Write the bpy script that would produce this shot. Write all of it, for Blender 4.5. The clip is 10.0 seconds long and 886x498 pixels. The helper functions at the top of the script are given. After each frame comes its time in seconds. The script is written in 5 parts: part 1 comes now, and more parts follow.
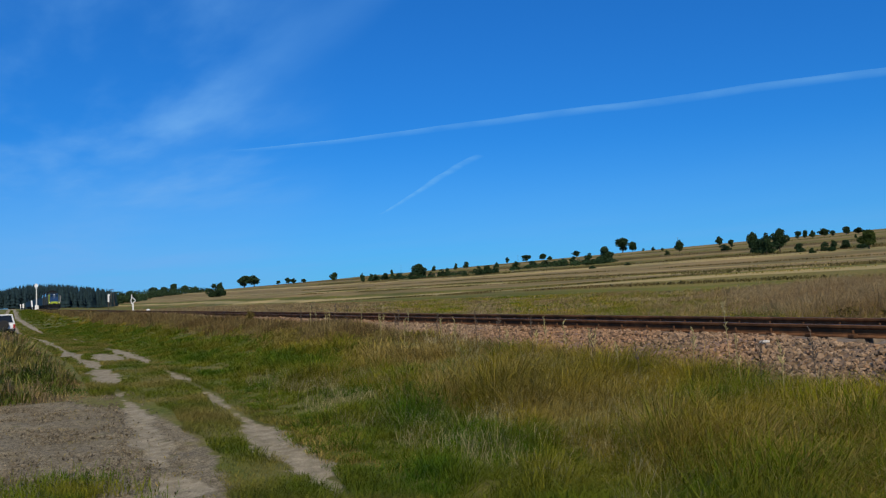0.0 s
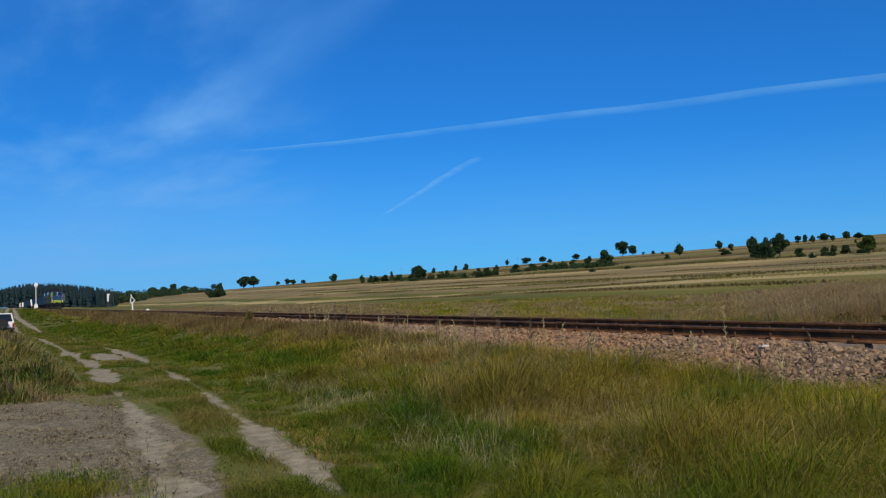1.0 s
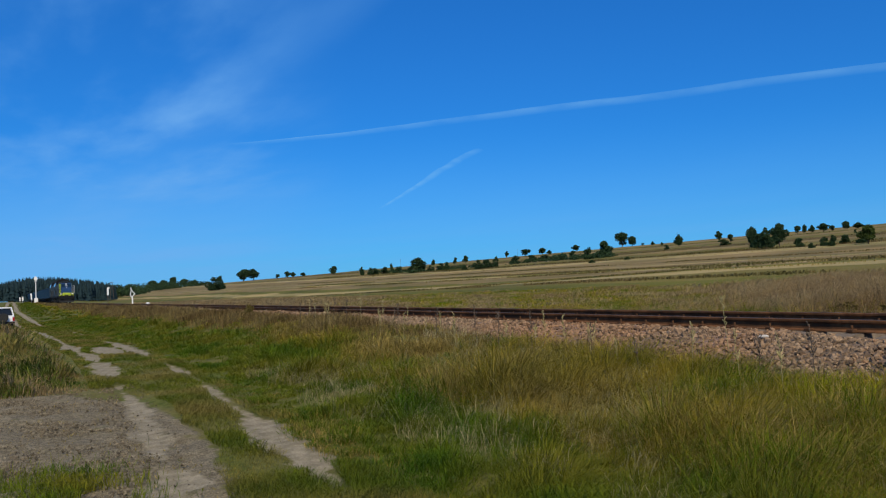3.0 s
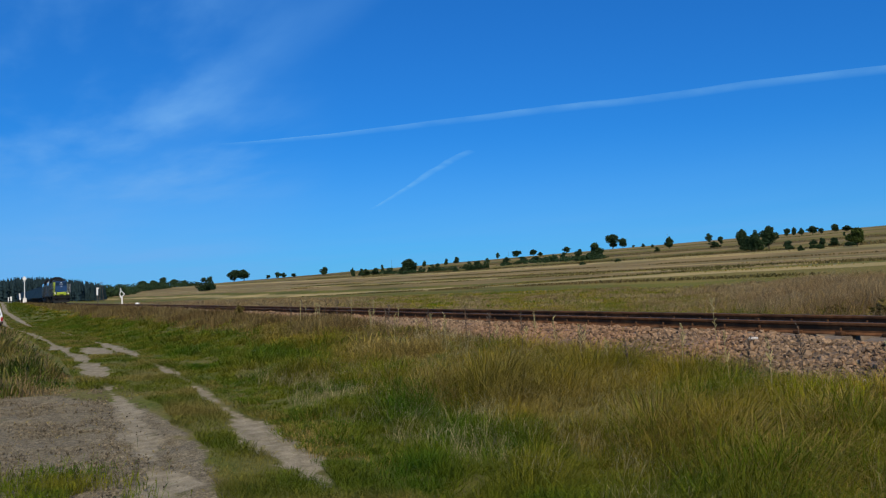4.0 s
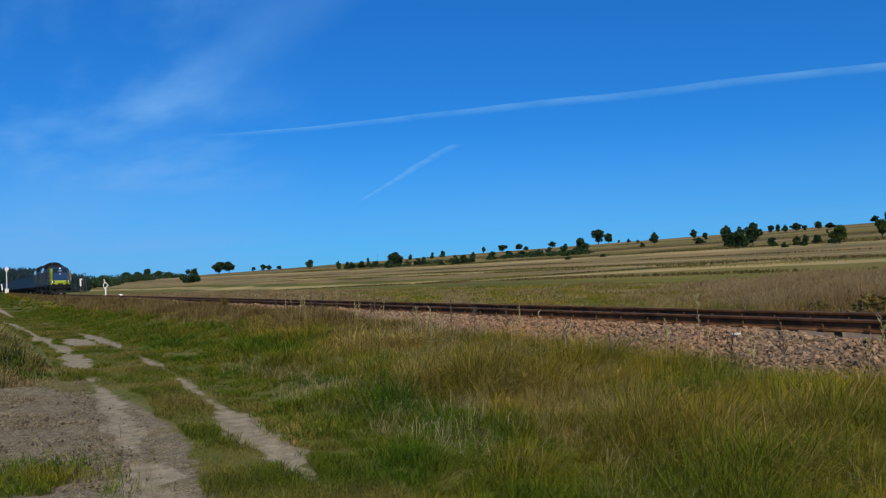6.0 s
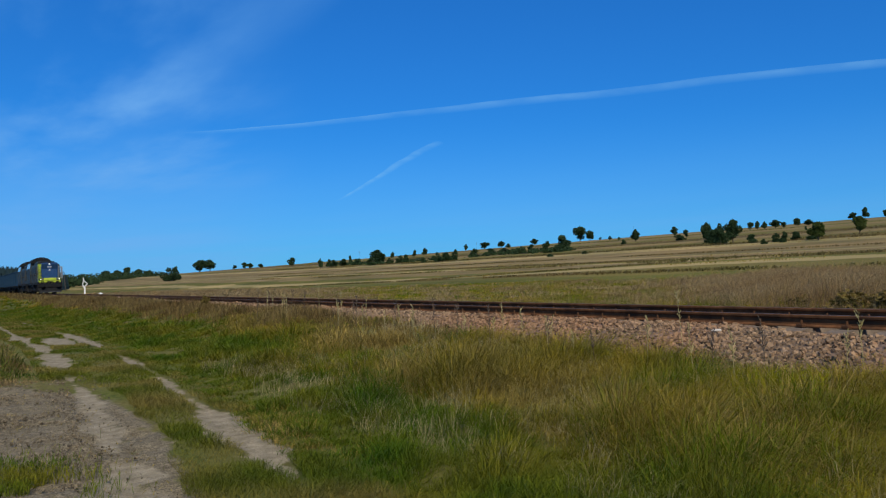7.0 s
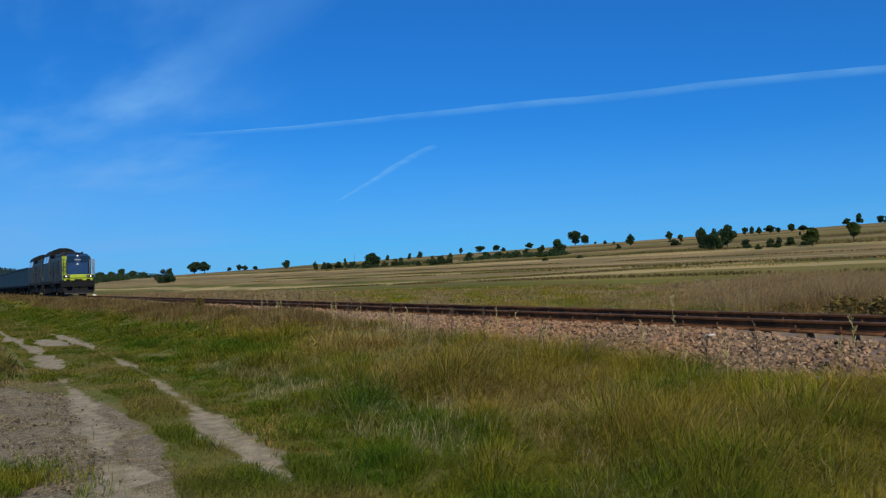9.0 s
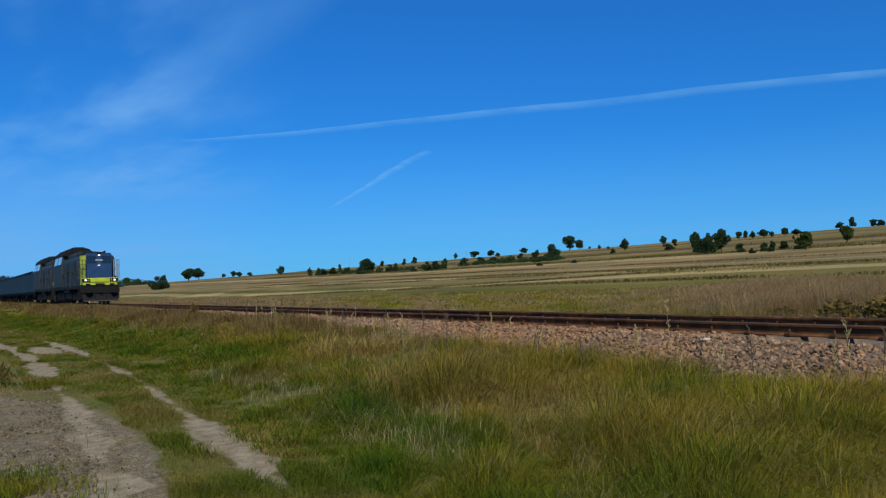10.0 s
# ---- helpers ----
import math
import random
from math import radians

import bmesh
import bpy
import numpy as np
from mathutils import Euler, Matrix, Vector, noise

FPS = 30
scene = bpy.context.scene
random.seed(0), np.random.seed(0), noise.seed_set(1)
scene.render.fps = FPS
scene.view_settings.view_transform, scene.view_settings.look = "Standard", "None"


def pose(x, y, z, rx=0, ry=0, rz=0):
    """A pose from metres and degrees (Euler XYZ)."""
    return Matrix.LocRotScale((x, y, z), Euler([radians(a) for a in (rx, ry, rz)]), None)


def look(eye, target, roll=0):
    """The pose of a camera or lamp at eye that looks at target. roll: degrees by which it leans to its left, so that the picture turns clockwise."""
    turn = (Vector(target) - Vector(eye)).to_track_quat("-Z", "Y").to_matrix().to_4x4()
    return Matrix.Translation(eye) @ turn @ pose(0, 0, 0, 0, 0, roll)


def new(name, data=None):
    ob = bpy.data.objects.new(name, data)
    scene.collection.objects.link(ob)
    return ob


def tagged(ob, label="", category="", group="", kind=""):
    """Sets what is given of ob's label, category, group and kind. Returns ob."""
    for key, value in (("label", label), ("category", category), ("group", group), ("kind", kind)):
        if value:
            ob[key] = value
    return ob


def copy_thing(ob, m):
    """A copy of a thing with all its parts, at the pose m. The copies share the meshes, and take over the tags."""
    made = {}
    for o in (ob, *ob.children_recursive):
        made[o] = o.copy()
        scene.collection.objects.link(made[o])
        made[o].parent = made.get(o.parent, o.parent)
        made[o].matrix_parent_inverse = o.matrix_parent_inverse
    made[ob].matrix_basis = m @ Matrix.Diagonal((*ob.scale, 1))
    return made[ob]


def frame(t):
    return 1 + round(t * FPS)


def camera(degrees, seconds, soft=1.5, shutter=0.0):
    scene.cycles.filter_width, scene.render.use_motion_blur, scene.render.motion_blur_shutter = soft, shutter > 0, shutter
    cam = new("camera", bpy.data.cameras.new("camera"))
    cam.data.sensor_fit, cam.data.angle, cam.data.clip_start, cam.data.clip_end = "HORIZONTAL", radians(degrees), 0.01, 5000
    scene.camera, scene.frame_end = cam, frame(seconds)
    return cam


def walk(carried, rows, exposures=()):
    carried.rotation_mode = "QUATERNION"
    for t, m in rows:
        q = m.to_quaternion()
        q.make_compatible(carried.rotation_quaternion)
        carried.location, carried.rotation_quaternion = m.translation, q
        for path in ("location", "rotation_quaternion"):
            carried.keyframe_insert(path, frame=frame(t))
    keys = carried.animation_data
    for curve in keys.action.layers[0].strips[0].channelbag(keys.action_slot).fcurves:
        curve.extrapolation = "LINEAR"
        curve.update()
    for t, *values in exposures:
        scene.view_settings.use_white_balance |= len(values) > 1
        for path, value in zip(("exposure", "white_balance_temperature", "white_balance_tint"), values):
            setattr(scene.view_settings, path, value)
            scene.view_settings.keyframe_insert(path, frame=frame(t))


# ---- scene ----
# World: x runs along the railway (the train goes towards +x), y away from the railway's near side, z up.
cam = camera(56.5, 10.0, soft=1.25)
EYE = (0, 0, 1.60)
PATH = [
    (0.0, pose(*EYE, 92.872, 2.448, 61.990)),
    (0.5, pose(*EYE, 93.100, 2.240, 61.981)),
    (1.0, pose(*EYE, 93.013, 2.022, 61.964)),
    (1.5, pose(*EYE, 92.468, 2.039, 61.968)),
    (2.0, pose(*EYE, 92.207, 2.366, 62.293)),
    (3.5, pose(*EYE, 92.569, 2.230, 61.637)),
    (4.0, pose(*EYE, 92.514, 2.130, 61.318)),
    (4.5, pose(*EYE, 92.446, 1.978, 61.092)),
    (5.0, pose(*EYE, 92.141, 1.765, 60.842)),
    (6.5, pose(*EYE, 92.012, 1.769, 59.831)),
    (7.0, pose(*EYE, 91.835, 1.863, 59.100)),
    (7.5, pose(*EYE, 91.736, 1.712, 58.686)),
    (8.0, pose(*EYE, 91.769, 1.480, 58.655)),
    (8.5, pose(*EYE, 91.875, 1.301, 58.748)),
    (9.0, pose(*EYE, 92.058, 1.530, 58.749)),
    (9.5, pose(*EYE, 92.385, 1.827, 58.671)),
    (10.0, pose(*EYE, 92.425, 1.797, 58.383)),
]
walk(cam, PATH)

# ---- sky and sun ----
SUN_FROM = Vector((0.76, -0.24, 0.70)).normalized()
scene.view_settings.exposure = 0.0
world = bpy.data.worlds.new("sky")
scene.world = world
world.use_nodes = True


def build_sky():
    nt = world.node_tree
    nt.nodes.clear()

    def num(op, a, b=0.0, c=None):
        x = nt.nodes.new("ShaderNodeMath")
        x.operation = op
        for k, v in enumerate((a, b) if c is None else (a, b, c)):
            if isinstance(v, (int, float)):
                x.inputs[k].default_value = v
            else:
                nt.links.new(v, x.inputs[k])
        return x.outputs[0]

    def span(v, lo, hi):
        x = nt.nodes.new("ShaderNodeMapRange")
        x.interpolation_type = "SMOOTHSTEP"
        nt.links.new(v, x.inputs[0])
        x.inputs[1].default_value, x.inputs[2].default_value = lo, hi
        return x.outputs[0]

    out = nt.nodes.new("ShaderNodeOutputWorld")
    bg = nt.nodes.new("ShaderNodeBackground")
    sky = nt.nodes.new("ShaderNodeTexSky")
    sky.sky_type = "NISHITA"
    sky.sun_disc = False
    sky.sun_elevation = math.asin(SUN_FROM.z)
    sky.sun_rotation = math.atan2(SUN_FROM.x, SUN_FROM.y)
    sky.altitude = 300
    sky.air_density = 1.0
    sky.dust_density = 0.0
    sky.ozone_density = 4.0
    tint = nt.nodes.new("ShaderNodeMix")
    tint.data_type, tint.blend_type = "RGBA", "MULTIPLY"
    tint.inputs[0].default_value = 1.0
    tint.inputs[7].default_value = SKY_TINT
    hs = nt.nodes.new("ShaderNodeHueSaturation")
    hs.inputs["Saturation"].default_value = 1.25
    gm = nt.nodes.new("ShaderNodeGamma")
    gm.inputs[1].default_value = 0.70
    nt.links.new(sky.outputs[0], gm.inputs[0])
    nt.links.new(gm.outputs[0], hs.inputs["Color"])
    nt.links.new(hs.outputs[0], tint.inputs[6])
    # thin cirrus: noise on a level cloud sheet, drawn out into streaks
    tc = nt.nodes.new("ShaderNodeTexCoord")
    sep = nt.nodes.new("ShaderNodeSeparateXYZ")
    nt.links.new(tc.outputs["Generated"], sep.inputs[0])
    up = num("MAXIMUM", sep.outputs[2], 0.03)
    px, py = num("DIVIDE", sep.outputs[0], up), num("DIVIDE", sep.outputs[1], up)

    def sheet(sx, sy, scale, detail=6, off=0.0):
        cb = nt.nodes.new("ShaderNodeCombineXYZ")
        nt.links.new(num("MULTIPLY", px, sx), cb.inputs[0])
        nt.links.new(num("MULTIPLY", py, sy), cb.inputs[1])
        cb.inputs[2].default_value = off
        n = nt.nodes.new("ShaderNodeTexNoise")
        n.inputs["Scale"].default_value, n.inputs["Detail"].default_value = scale, detail
        n.inputs["Roughness"].default_value = 0.5
        nt.links.new(cb.outputs[0], n.inputs["Vector"])
        return n.outputs[0]

    wob = num("MULTIPLY", num("SUBTRACT", sheet(0.5, 0.5, 1.2, 4, 3.0), 0.5), 0.22)
    mid = num("ADD", num("MULTIPLY_ADD", px, 0.004, 1.10), wob)
    off = num("ABSOLUTE", num("SUBTRACT", py, mid))
    wide = num("MULTIPLY_ADD", px, -0.098, -0.08)
    streak = num("SUBTRACT", 1.0, span(num("DIVIDE", off, wide), 0.0, 1.0))
    streak = num("MULTIPLY", streak, num("MULTIPLY_ADD", sheet(0.35, 1.4, 1.6, 7), 1.3, -0.2))
    west = num("SUBTRACT", 1.0, span(num("DIVIDE", py, num("MAXIMUM", num("MULTIPLY", px, -1.0), 0.2)), 0.17, 0.42))
    veil = num("MULTIPLY", span(sheet(0.45, 1.3, 1.1, 7, 5.0), 0.36, 0.78), num("MULTIPLY", west, span(px, -11.0, -5.0)))
    low = num("MULTIPLY", span(up, 0.19, 0.03), num("MULTIPLY_ADD", sheet(0.12, 0.25, 1.0, 3, 8.0), 0.9, 0.3))
    fac = num("MINIMUM", num("ADD", num("ADD", num("MULTIPLY", streak, 0.29), num("MULTIPLY", veil, 0.85)), num("MULTIPLY", num("MULTIPLY", low, num("MULTIPLY_ADD", west, 0.5, 0.5)), 0.85)), 0.75)
    cloud = nt.nodes.new("ShaderNodeMix")
    cloud.data_type = "RGBA"
    nt.links.new(fac, cloud.inputs[0])
    nt.links.new(tint.outputs[2], cloud.inputs[6])
    cloud.inputs[7].default_value = CIRRUS
    bg.inputs[1].default_value = 0.0707
    nt.links.new(cloud.outputs[2], bg.inputs[0])
    nt.links.new(bg.outputs[0], out.inputs[0])


SKY_TINT = (0.26, 1.34, 2.70, 1)
CIRRUS = (2.35, 6.0, 12.0, 1)
build_sky()
sun = new("sun", bpy.data.lights.new("sun", "SUN"))
sun.data.energy = 4.7
sun.data.angle = radians(0.5)
sun.data.color = (1.0, 0.87, 0.68)
sun.matrix_world = look(SUN_FROM * 100, (0, 0, 0))


# ---- materials ----
def ramp_colors(node, stops):
    cr = node.color_ramp
    while len(cr.elements) < len(stops):
        cr.elements.new(0.5)
    for e, (p, c) in zip(cr.elements, stops):
        e.position, e.color = p, (*c, 1)


def mat(name, c1, c2, scale=6.0, rough=0.8, metal=0.0, bump=0.15, c3=None, scale2=0.6, rnd="", leafy=0.0, stretch=(1, 1, 1), spec=0.4, vary=(0.62, 1.4)):
    """Two noises (grain and stains) between c1 and c2, with c3 as the stain; rnd: island or object variation."""
    c1, c2, c3 = (None if c is None else tuple(0.85 * v for v in c) for c in (c1, c2, c3))
    m = bpy.data.materials.new(name)
    m.use_nodes = True
    nt = m.node_tree
    b = nt.nodes["Principled BSDF"]
    tc = nt.nodes.new("ShaderNodeTexCoord")
    mp = nt.nodes.new("ShaderNodeMapping")
    mp.inputs[3].default_value = stretch
    nt.links.new(tc.outputs["Object"], mp.inputs[0])
    n1 = nt.nodes.new("ShaderNodeTexNoise")
    n1.inputs["Scale"].default_value = scale
    n1.inputs["Detail"].default_value = 5
    nt.links.new(mp.outputs[0], n1.inputs["Vector"])
    r1 = nt.nodes.new("ShaderNodeValToRGB")
    ramp_colors(r1, [(0.3, c1), (0.7, c2)])
    nt.links.new(n1.outputs[0], r1.inputs[0])
    col = r1.outputs[0]
    if c3:
        n2 = nt.nodes.new("ShaderNodeTexNoise")
        n2.inputs["Scale"].default_value = scale2
        n2.inputs["Detail"].default_value = 4
        nt.links.new(mp.outputs[0], n2.inputs["Vector"])
        r2 = nt.nodes.new("ShaderNodeValToRGB")
        ramp_colors(r2, [(0.42, (0, 0, 0)), (0.62, (1, 1, 1))])
        nt.links.new(n2.outputs[0], r2.inputs[0])
        mx = nt.nodes.new("ShaderNodeMix")
        mx.data_type = "RGBA"
        nt.links.new(r2.outputs[0], mx.inputs[0])
        nt.links.new(col, mx.inputs[6])
        mx.inputs[7].default_value = (*c3, 1)
        col = mx.outputs[2]
    if rnd:
        src = nt.nodes.new("ShaderNodeNewGeometry" if rnd == "island" else "ShaderNodeObjectInfo")
        hsv = nt.nodes.new("ShaderNodeHueSaturation")
        mr = nt.nodes.new("ShaderNodeMapRange")
        mr.inputs[3].default_value, mr.inputs[4].default_value = vary
        nt.links.new(src.outputs["Random Per Island" if rnd == "island" else "Random"], mr.inputs[0])
        nt.links.new(mr.outputs[0], hsv.inputs["Value"])
        nt.links.new(col, hsv.inputs["Color"])
        col = hsv.outputs[0]
    nt.links.new(col, b.inputs["Base Color"])
    b.inputs["Roughness"].default_value = rough
    b.inputs["Specular IOR Level"].default_value = spec
    b.inputs["Metallic"].default_value = metal
    if leafy:
        b.inputs["Specular IOR Level"].default_value = 0.08
        tr = nt.nodes.new("ShaderNodeBsdfTranslucent")
        nt.links.new(col, tr.inputs[0])
        mix = nt.nodes.new("ShaderNodeMixShader")
        mix.inputs[0].default_value = leafy
        nt.links.new(b.outputs[0], mix.inputs[1])
        nt.links.new(tr.outputs[0], mix.inputs[2])
        nt.links.new(mix.outputs[0], nt.nodes["Material Output"].inputs[0])
    if bump:
        bp = nt.nodes.new("ShaderNodeBump")
        bp.inputs["Strength"].default_value = bump
        bp.inputs["Distance"].default_value = 0.05
        nt.links.new(n1.outputs[0], bp.inputs["Height"])
        nt.links.new(bp.outputs[0], b.inputs["Normal"])
    return m


def lamp_mat(name, color, strength):
    m = bpy.data.materials.new(name)
    m.use_nodes = True
    b = m.node_tree.nodes["Principled BSDF"]
    b.inputs["Base Color"].default_value = (*color, 1)
    b.inputs["Emission Color"].default_value = (*color, 1)
    b.inputs["Emission Strength"].default_value = strength
    return m


M = {}
M["rust"] = mat("rusty_rail_steel", (0.105, 0.046, 0.020), (0.20, 0.092, 0.040), 9, 0.9, 0.0, 0.2, (0.075, 0.038, 0.02), 2.0, spec=0.08)
M["railhead"] = mat("worn_rail_head", (0.085, 0.055, 0.038), (0.15, 0.10, 0.07), 5, 0.6, 0.2, 0.05)
M["concrete"] = mat("sleeper_concrete", (0.15, 0.118, 0.085), (0.25, 0.20, 0.15), 14, 0.95, 0, 0.3, (0.11, 0.082, 0.06), 1.5, spec=0.2)
M["stone"] = mat("ballast_stone", (0.135, 0.086, 0.047), (0.29, 0.20, 0.12), 10, 0.95, 0, 0.3, (0.225, 0.13, 0.068), 0.35, rnd="island", vary=(0.45, 1.5))
M["stone_part"] = mat("ballast_stone_single", (0.135, 0.086, 0.047), (0.29, 0.20, 0.12), 10, 0.95, 0, 0.3, (0.225, 0.13, 0.068), 0.35, rnd="object", vary=(0.45, 1.5))
M["bed"] = mat("ballast_bed", (0.09, 0.06, 0.036), (0.19, 0.13, 0.08), 22, 0.95, 0, 0.9, (0.24, 0.15, 0.11), 0.35)
M["grey"] = mat("grey_locomotive_paint", (0.016, 0.029, 0.040), (0.028, 0.044, 0.057), 2, 0.6, 0.0, 0.02, (0.020, 0.030, 0.036), 0.8, spec=0.2)
M["handrail"] = mat("grey_handrail_paint", (0.025, 0.03, 0.035), (0.045, 0.05, 0.055), 5, 0.6, 0.0, 0.02)
M["blue"] = mat("blue_nose_paint", (0.007, 0.038, 0.12), (0.012, 0.052, 0.15), 3, 0.45, 0.0, 0.02, spec=0.3)
M["yellow"] = mat("yellow_green_paint", (0.36, 0.47, 0.02), (0.46, 0.56, 0.04), 4, 0.45, 0.0, 0.02, (0.30, 0.38, 0.03), 2)
M["black"] = mat("black_grimy_steel", (0.003, 0.0042, 0.0055), (0.009, 0.0105, 0.012), 7, 0.8, 0.0, 0.1, spec=0.2)
M["wagon"] = mat("blue_wagon_paint", (0.004, 0.025, 0.062), (0.008, 0.036, 0.082), 1.5, 0.75, 0.0, 0.05, (0.012, 0.032, 0.06), 0.7, spec=0.12)
M["white"] = mat("white_sign_paint", (0.72, 0.72, 0.70), (0.82, 0.82, 0.80), 5, 0.6, 0.0, 0.03)
M["lamp"] = lamp_mat("headlight_glow", (1.0, 0.98, 0.85), 1.3)
M["steel"] = mat("galvanised_steel", (0.30, 0.31, 0.32), (0.42, 0.43, 0.44), 5, 0.5, 0.6, 0.05)
M["bark"] = mat("bark", (0.06, 0.045, 0.03), (0.13, 0.10, 0.075), 5, 0.95, 0, 0.4)
M["leaf"] = mat("oak_foliage", (0.021, 0.046, 0.020), (0.052, 0.088, 0.036), 0.5, 0.7, 0, 0, rnd="island", leafy=0.25)
M["leaf2"] = mat("birch_foliage", (0.035, 0.06, 0.014), (0.09, 0.12, 0.03), 0.5, 0.7, 0, 0, rnd="island", leafy=0.25)
M["leaf3"] = mat("shrub_foliage", (0.095, 0.078, 0.018), (0.20, 0.145, 0.045), 2.0, 0.7, 0, 0, rnd="island", leafy=0.3)
# needle green with the bluish haze of distance mixed into its base colour
M["hazy_needle"] = mat("hazy_spruce_foliage", (0.012, 0.028, 0.034), (0.022, 0.042, 0.046), 0.3, 0.8, 0, 0, rnd="island", leafy=0.15, vary=(0.8, 1.2))
M["grass"] = mat("verge_grass", (0.062, 0.125, 0.004), (0.205, 0.22, 0.008), 1.1, 0.7, 0, 0, (0.33, 0.25, 0.026), 0.55, rnd="island", leafy=0.35, vary=(0.7, 1.4))
M["dry"] = mat("dry_grass", (0.28, 0.195, 0.040), (0.43, 0.325, 0.095), 1.2, 0.8, 0, 0, (0.23, 0.19, 0.032), 0.5, rnd="island", leafy=0.35)
M["short"] = mat("short_road_grass", (0.065, 0.115, 0.006), (0.17, 0.18, 0.016), 0.9, 0.8, 0, 0, (0.25, 0.205, 0.05), 0.6, rnd="island", leafy=0.35)
M["dry2"] = mat("dry_meadow", (0.33, 0.235, 0.105), (0.50, 0.38, 0.19), 0.8, 0.8, 0, 0, (0.31, 0.205, 0.09), 0.35, rnd="island", leafy=0.5, vary=(0.7, 1.4))
M["weed"] = mat("weed_leaves", (0.055, 0.095, 0.012), (0.18, 0.19, 0.03), 1.4, 0.7, 0, 0, (0.25, 0.20, 0.055), 0.7, rnd="island", leafy=0.3)
M["crest"] = mat("withered_weeds", (0.10, 0.066, 0.024), (0.20, 0.138, 0.05), 1.0, 0.8, 0, 0, (0.22, 0.165, 0.065), 0.5, rnd="island", leafy=0.3)
M["boundary"] = mat("boundary_grass", (0.085, 0.085, 0.022), (0.16, 0.14, 0.05), 0.1, 0.8, 0, 0, (0.18, 0.135, 0.055), 0.03, rnd="island", leafy=0.3, vary=(0.75, 1.25))
M["pale"] = mat("pale_stone", (0.36, 0.32, 0.27), (0.50, 0.46, 0.40), 12, 0.9, 0, 0.2)
M["lush"] = mat("lush_grass", (0.048, 0.112, 0.004), (0.125, 0.178, 0.009), 1.2, 0.7, 0, 0, (0.185, 0.18, 0.016), 0.8, rnd="island", leafy=0.35, vary=(0.75, 1.35))
M["straw"] = mat("straw_stem", (0.30, 0.26, 0.11), (0.48, 0.42, 0.22), 3, 0.7, 0, 0, rnd="island", leafy=0.3)
M["clod"] = mat("soil_clod", (0.135, 0.108, 0.068), (0.27, 0.225, 0.15), 8, 0.95, 0, 0.3, rnd="island", vary=(0.3, 1.15), spec=0.1)
M["car"] = mat("white_car_paint", (0.74, 0.75, 0.76), (0.80, 0.81, 0.82), 2, 0.5, 0, 0)
M["tyre"] = mat("tyre_rubber", (0.012, 0.012, 0.013), (0.025, 0.025, 0.025), 9, 0.85, 0, 0.1)
# pane: pale metallic base colour put in to brighten the sky's reflection
M["pane"] = mat("sky_sheen_cab_glass", (0.50, 0.56, 0.60), (0.58, 0.64, 0.68), 1, 0.08, 0.8, 0)
M["dark_blue_glass"] = mat("dark_blue_glass", (0.008, 0.022, 0.05), (0.012, 0.03, 0.07), 1, 0.15, 0, 0, spec=0.3)
M["dark_glass"] = mat("dark_car_glass", (0.012, 0.015, 0.018), (0.02, 0.024, 0.028), 1, 0.08, 0, 0)


# ---- mesh helpers ----
def link(name, bm, material, parent=None, smooth=False):
    me = bpy.data.meshes.new(name)
    bm.to_mesh(me)
    bm.free()
    me.materials.append(material)
    if smooth:
        me.polygons.foreach_set("use_smooth", [True] * len(me.polygons))
    ob = new(name, me)
    ob.parent = parent
    return ob


def part(name, bm, material, parent, label="", smooth=False):
    ob = link(name, bm, material, parent, smooth)
    return tagged(ob, label) if label else ob


def empty(name, at=(0, 0, 0), turn=0):
    ob = new(name)
    ob.matrix_basis = pose(*at, 0, 0, turn)
    return ob


def box(bm, x0, x1, y0, y1, z0, z1, bevel=0.0):
    g = bmesh.ops.create_cube(bm, size=1, matrix=Matrix.Translation(((x0 + x1) / 2, (y0 + y1) / 2, (z0 + z1) / 2)) @ Matrix.Diagonal((abs(x1 - x0), abs(y1 - y0), abs(z1 - z0), 1)))
    if bevel:
        es = list({e for v in g["verts"] for e in v.link_edges})
        bmesh.ops.bevel(bm, geom=es, offset=bevel, segments=2, affect="EDGES", profile=0.5)
    return bm


def rod(bm, a, b, r, r2=None, n=8):
    a, b = Vector(a), Vector(b)
    d = b - a
    m = Matrix.Translation((a + b) / 2) @ d.to_track_quat("Z", "Y").to_matrix().to_4x4()
    bmesh.ops.create_cone(bm, cap_ends=True, segments=n, radius1=r, radius2=r if r2 is None else r2, depth=d.length, matrix=m)
    return bm


def extrude_x(bm, outline, x0, x1):
    """A closed outline of (y, z), drawn out from x0 to x1."""
    a = [bm.verts.new((x0, y, z)) for y, z in outline]
    b = [bm.verts.new((x1, y, z)) for y, z in outline]
    n = len(outline)
    for i in range(n):
        bm.faces.new((a[i], a[(i + 1) % n], b[(i + 1) % n], b[i]))
    bm.faces.new(a[::-1])
    bm.faces.new(b)
    bmesh.ops.recalc_face_normals(bm, faces=bm.faces)
    return bm


def raw_mesh(name, co, tris, material, flat=False):
    """A mesh from arrays of corners and triangles."""
    me = bpy.data.meshes.new(name)
    me.vertices.add(len(co))
    me.vertices.foreach_set("co", np.asarray(co, np.float32).ravel())
    me.loops.add(len(tris) * 3)
    me.loops.foreach_set("vertex_index", np.asarray(tris, np.int32).ravel())
    me.polygons.add(len(tris))
    me.polygons.foreach_set("loop_start", np.arange(0, len(tris) * 3, 3, dtype=np.int32))
    me.update(calc_edges=True)
    if flat:
        me.polygons.foreach_set("use_smooth", [False] * len(tris))
    me.materials.append(material)
    return me


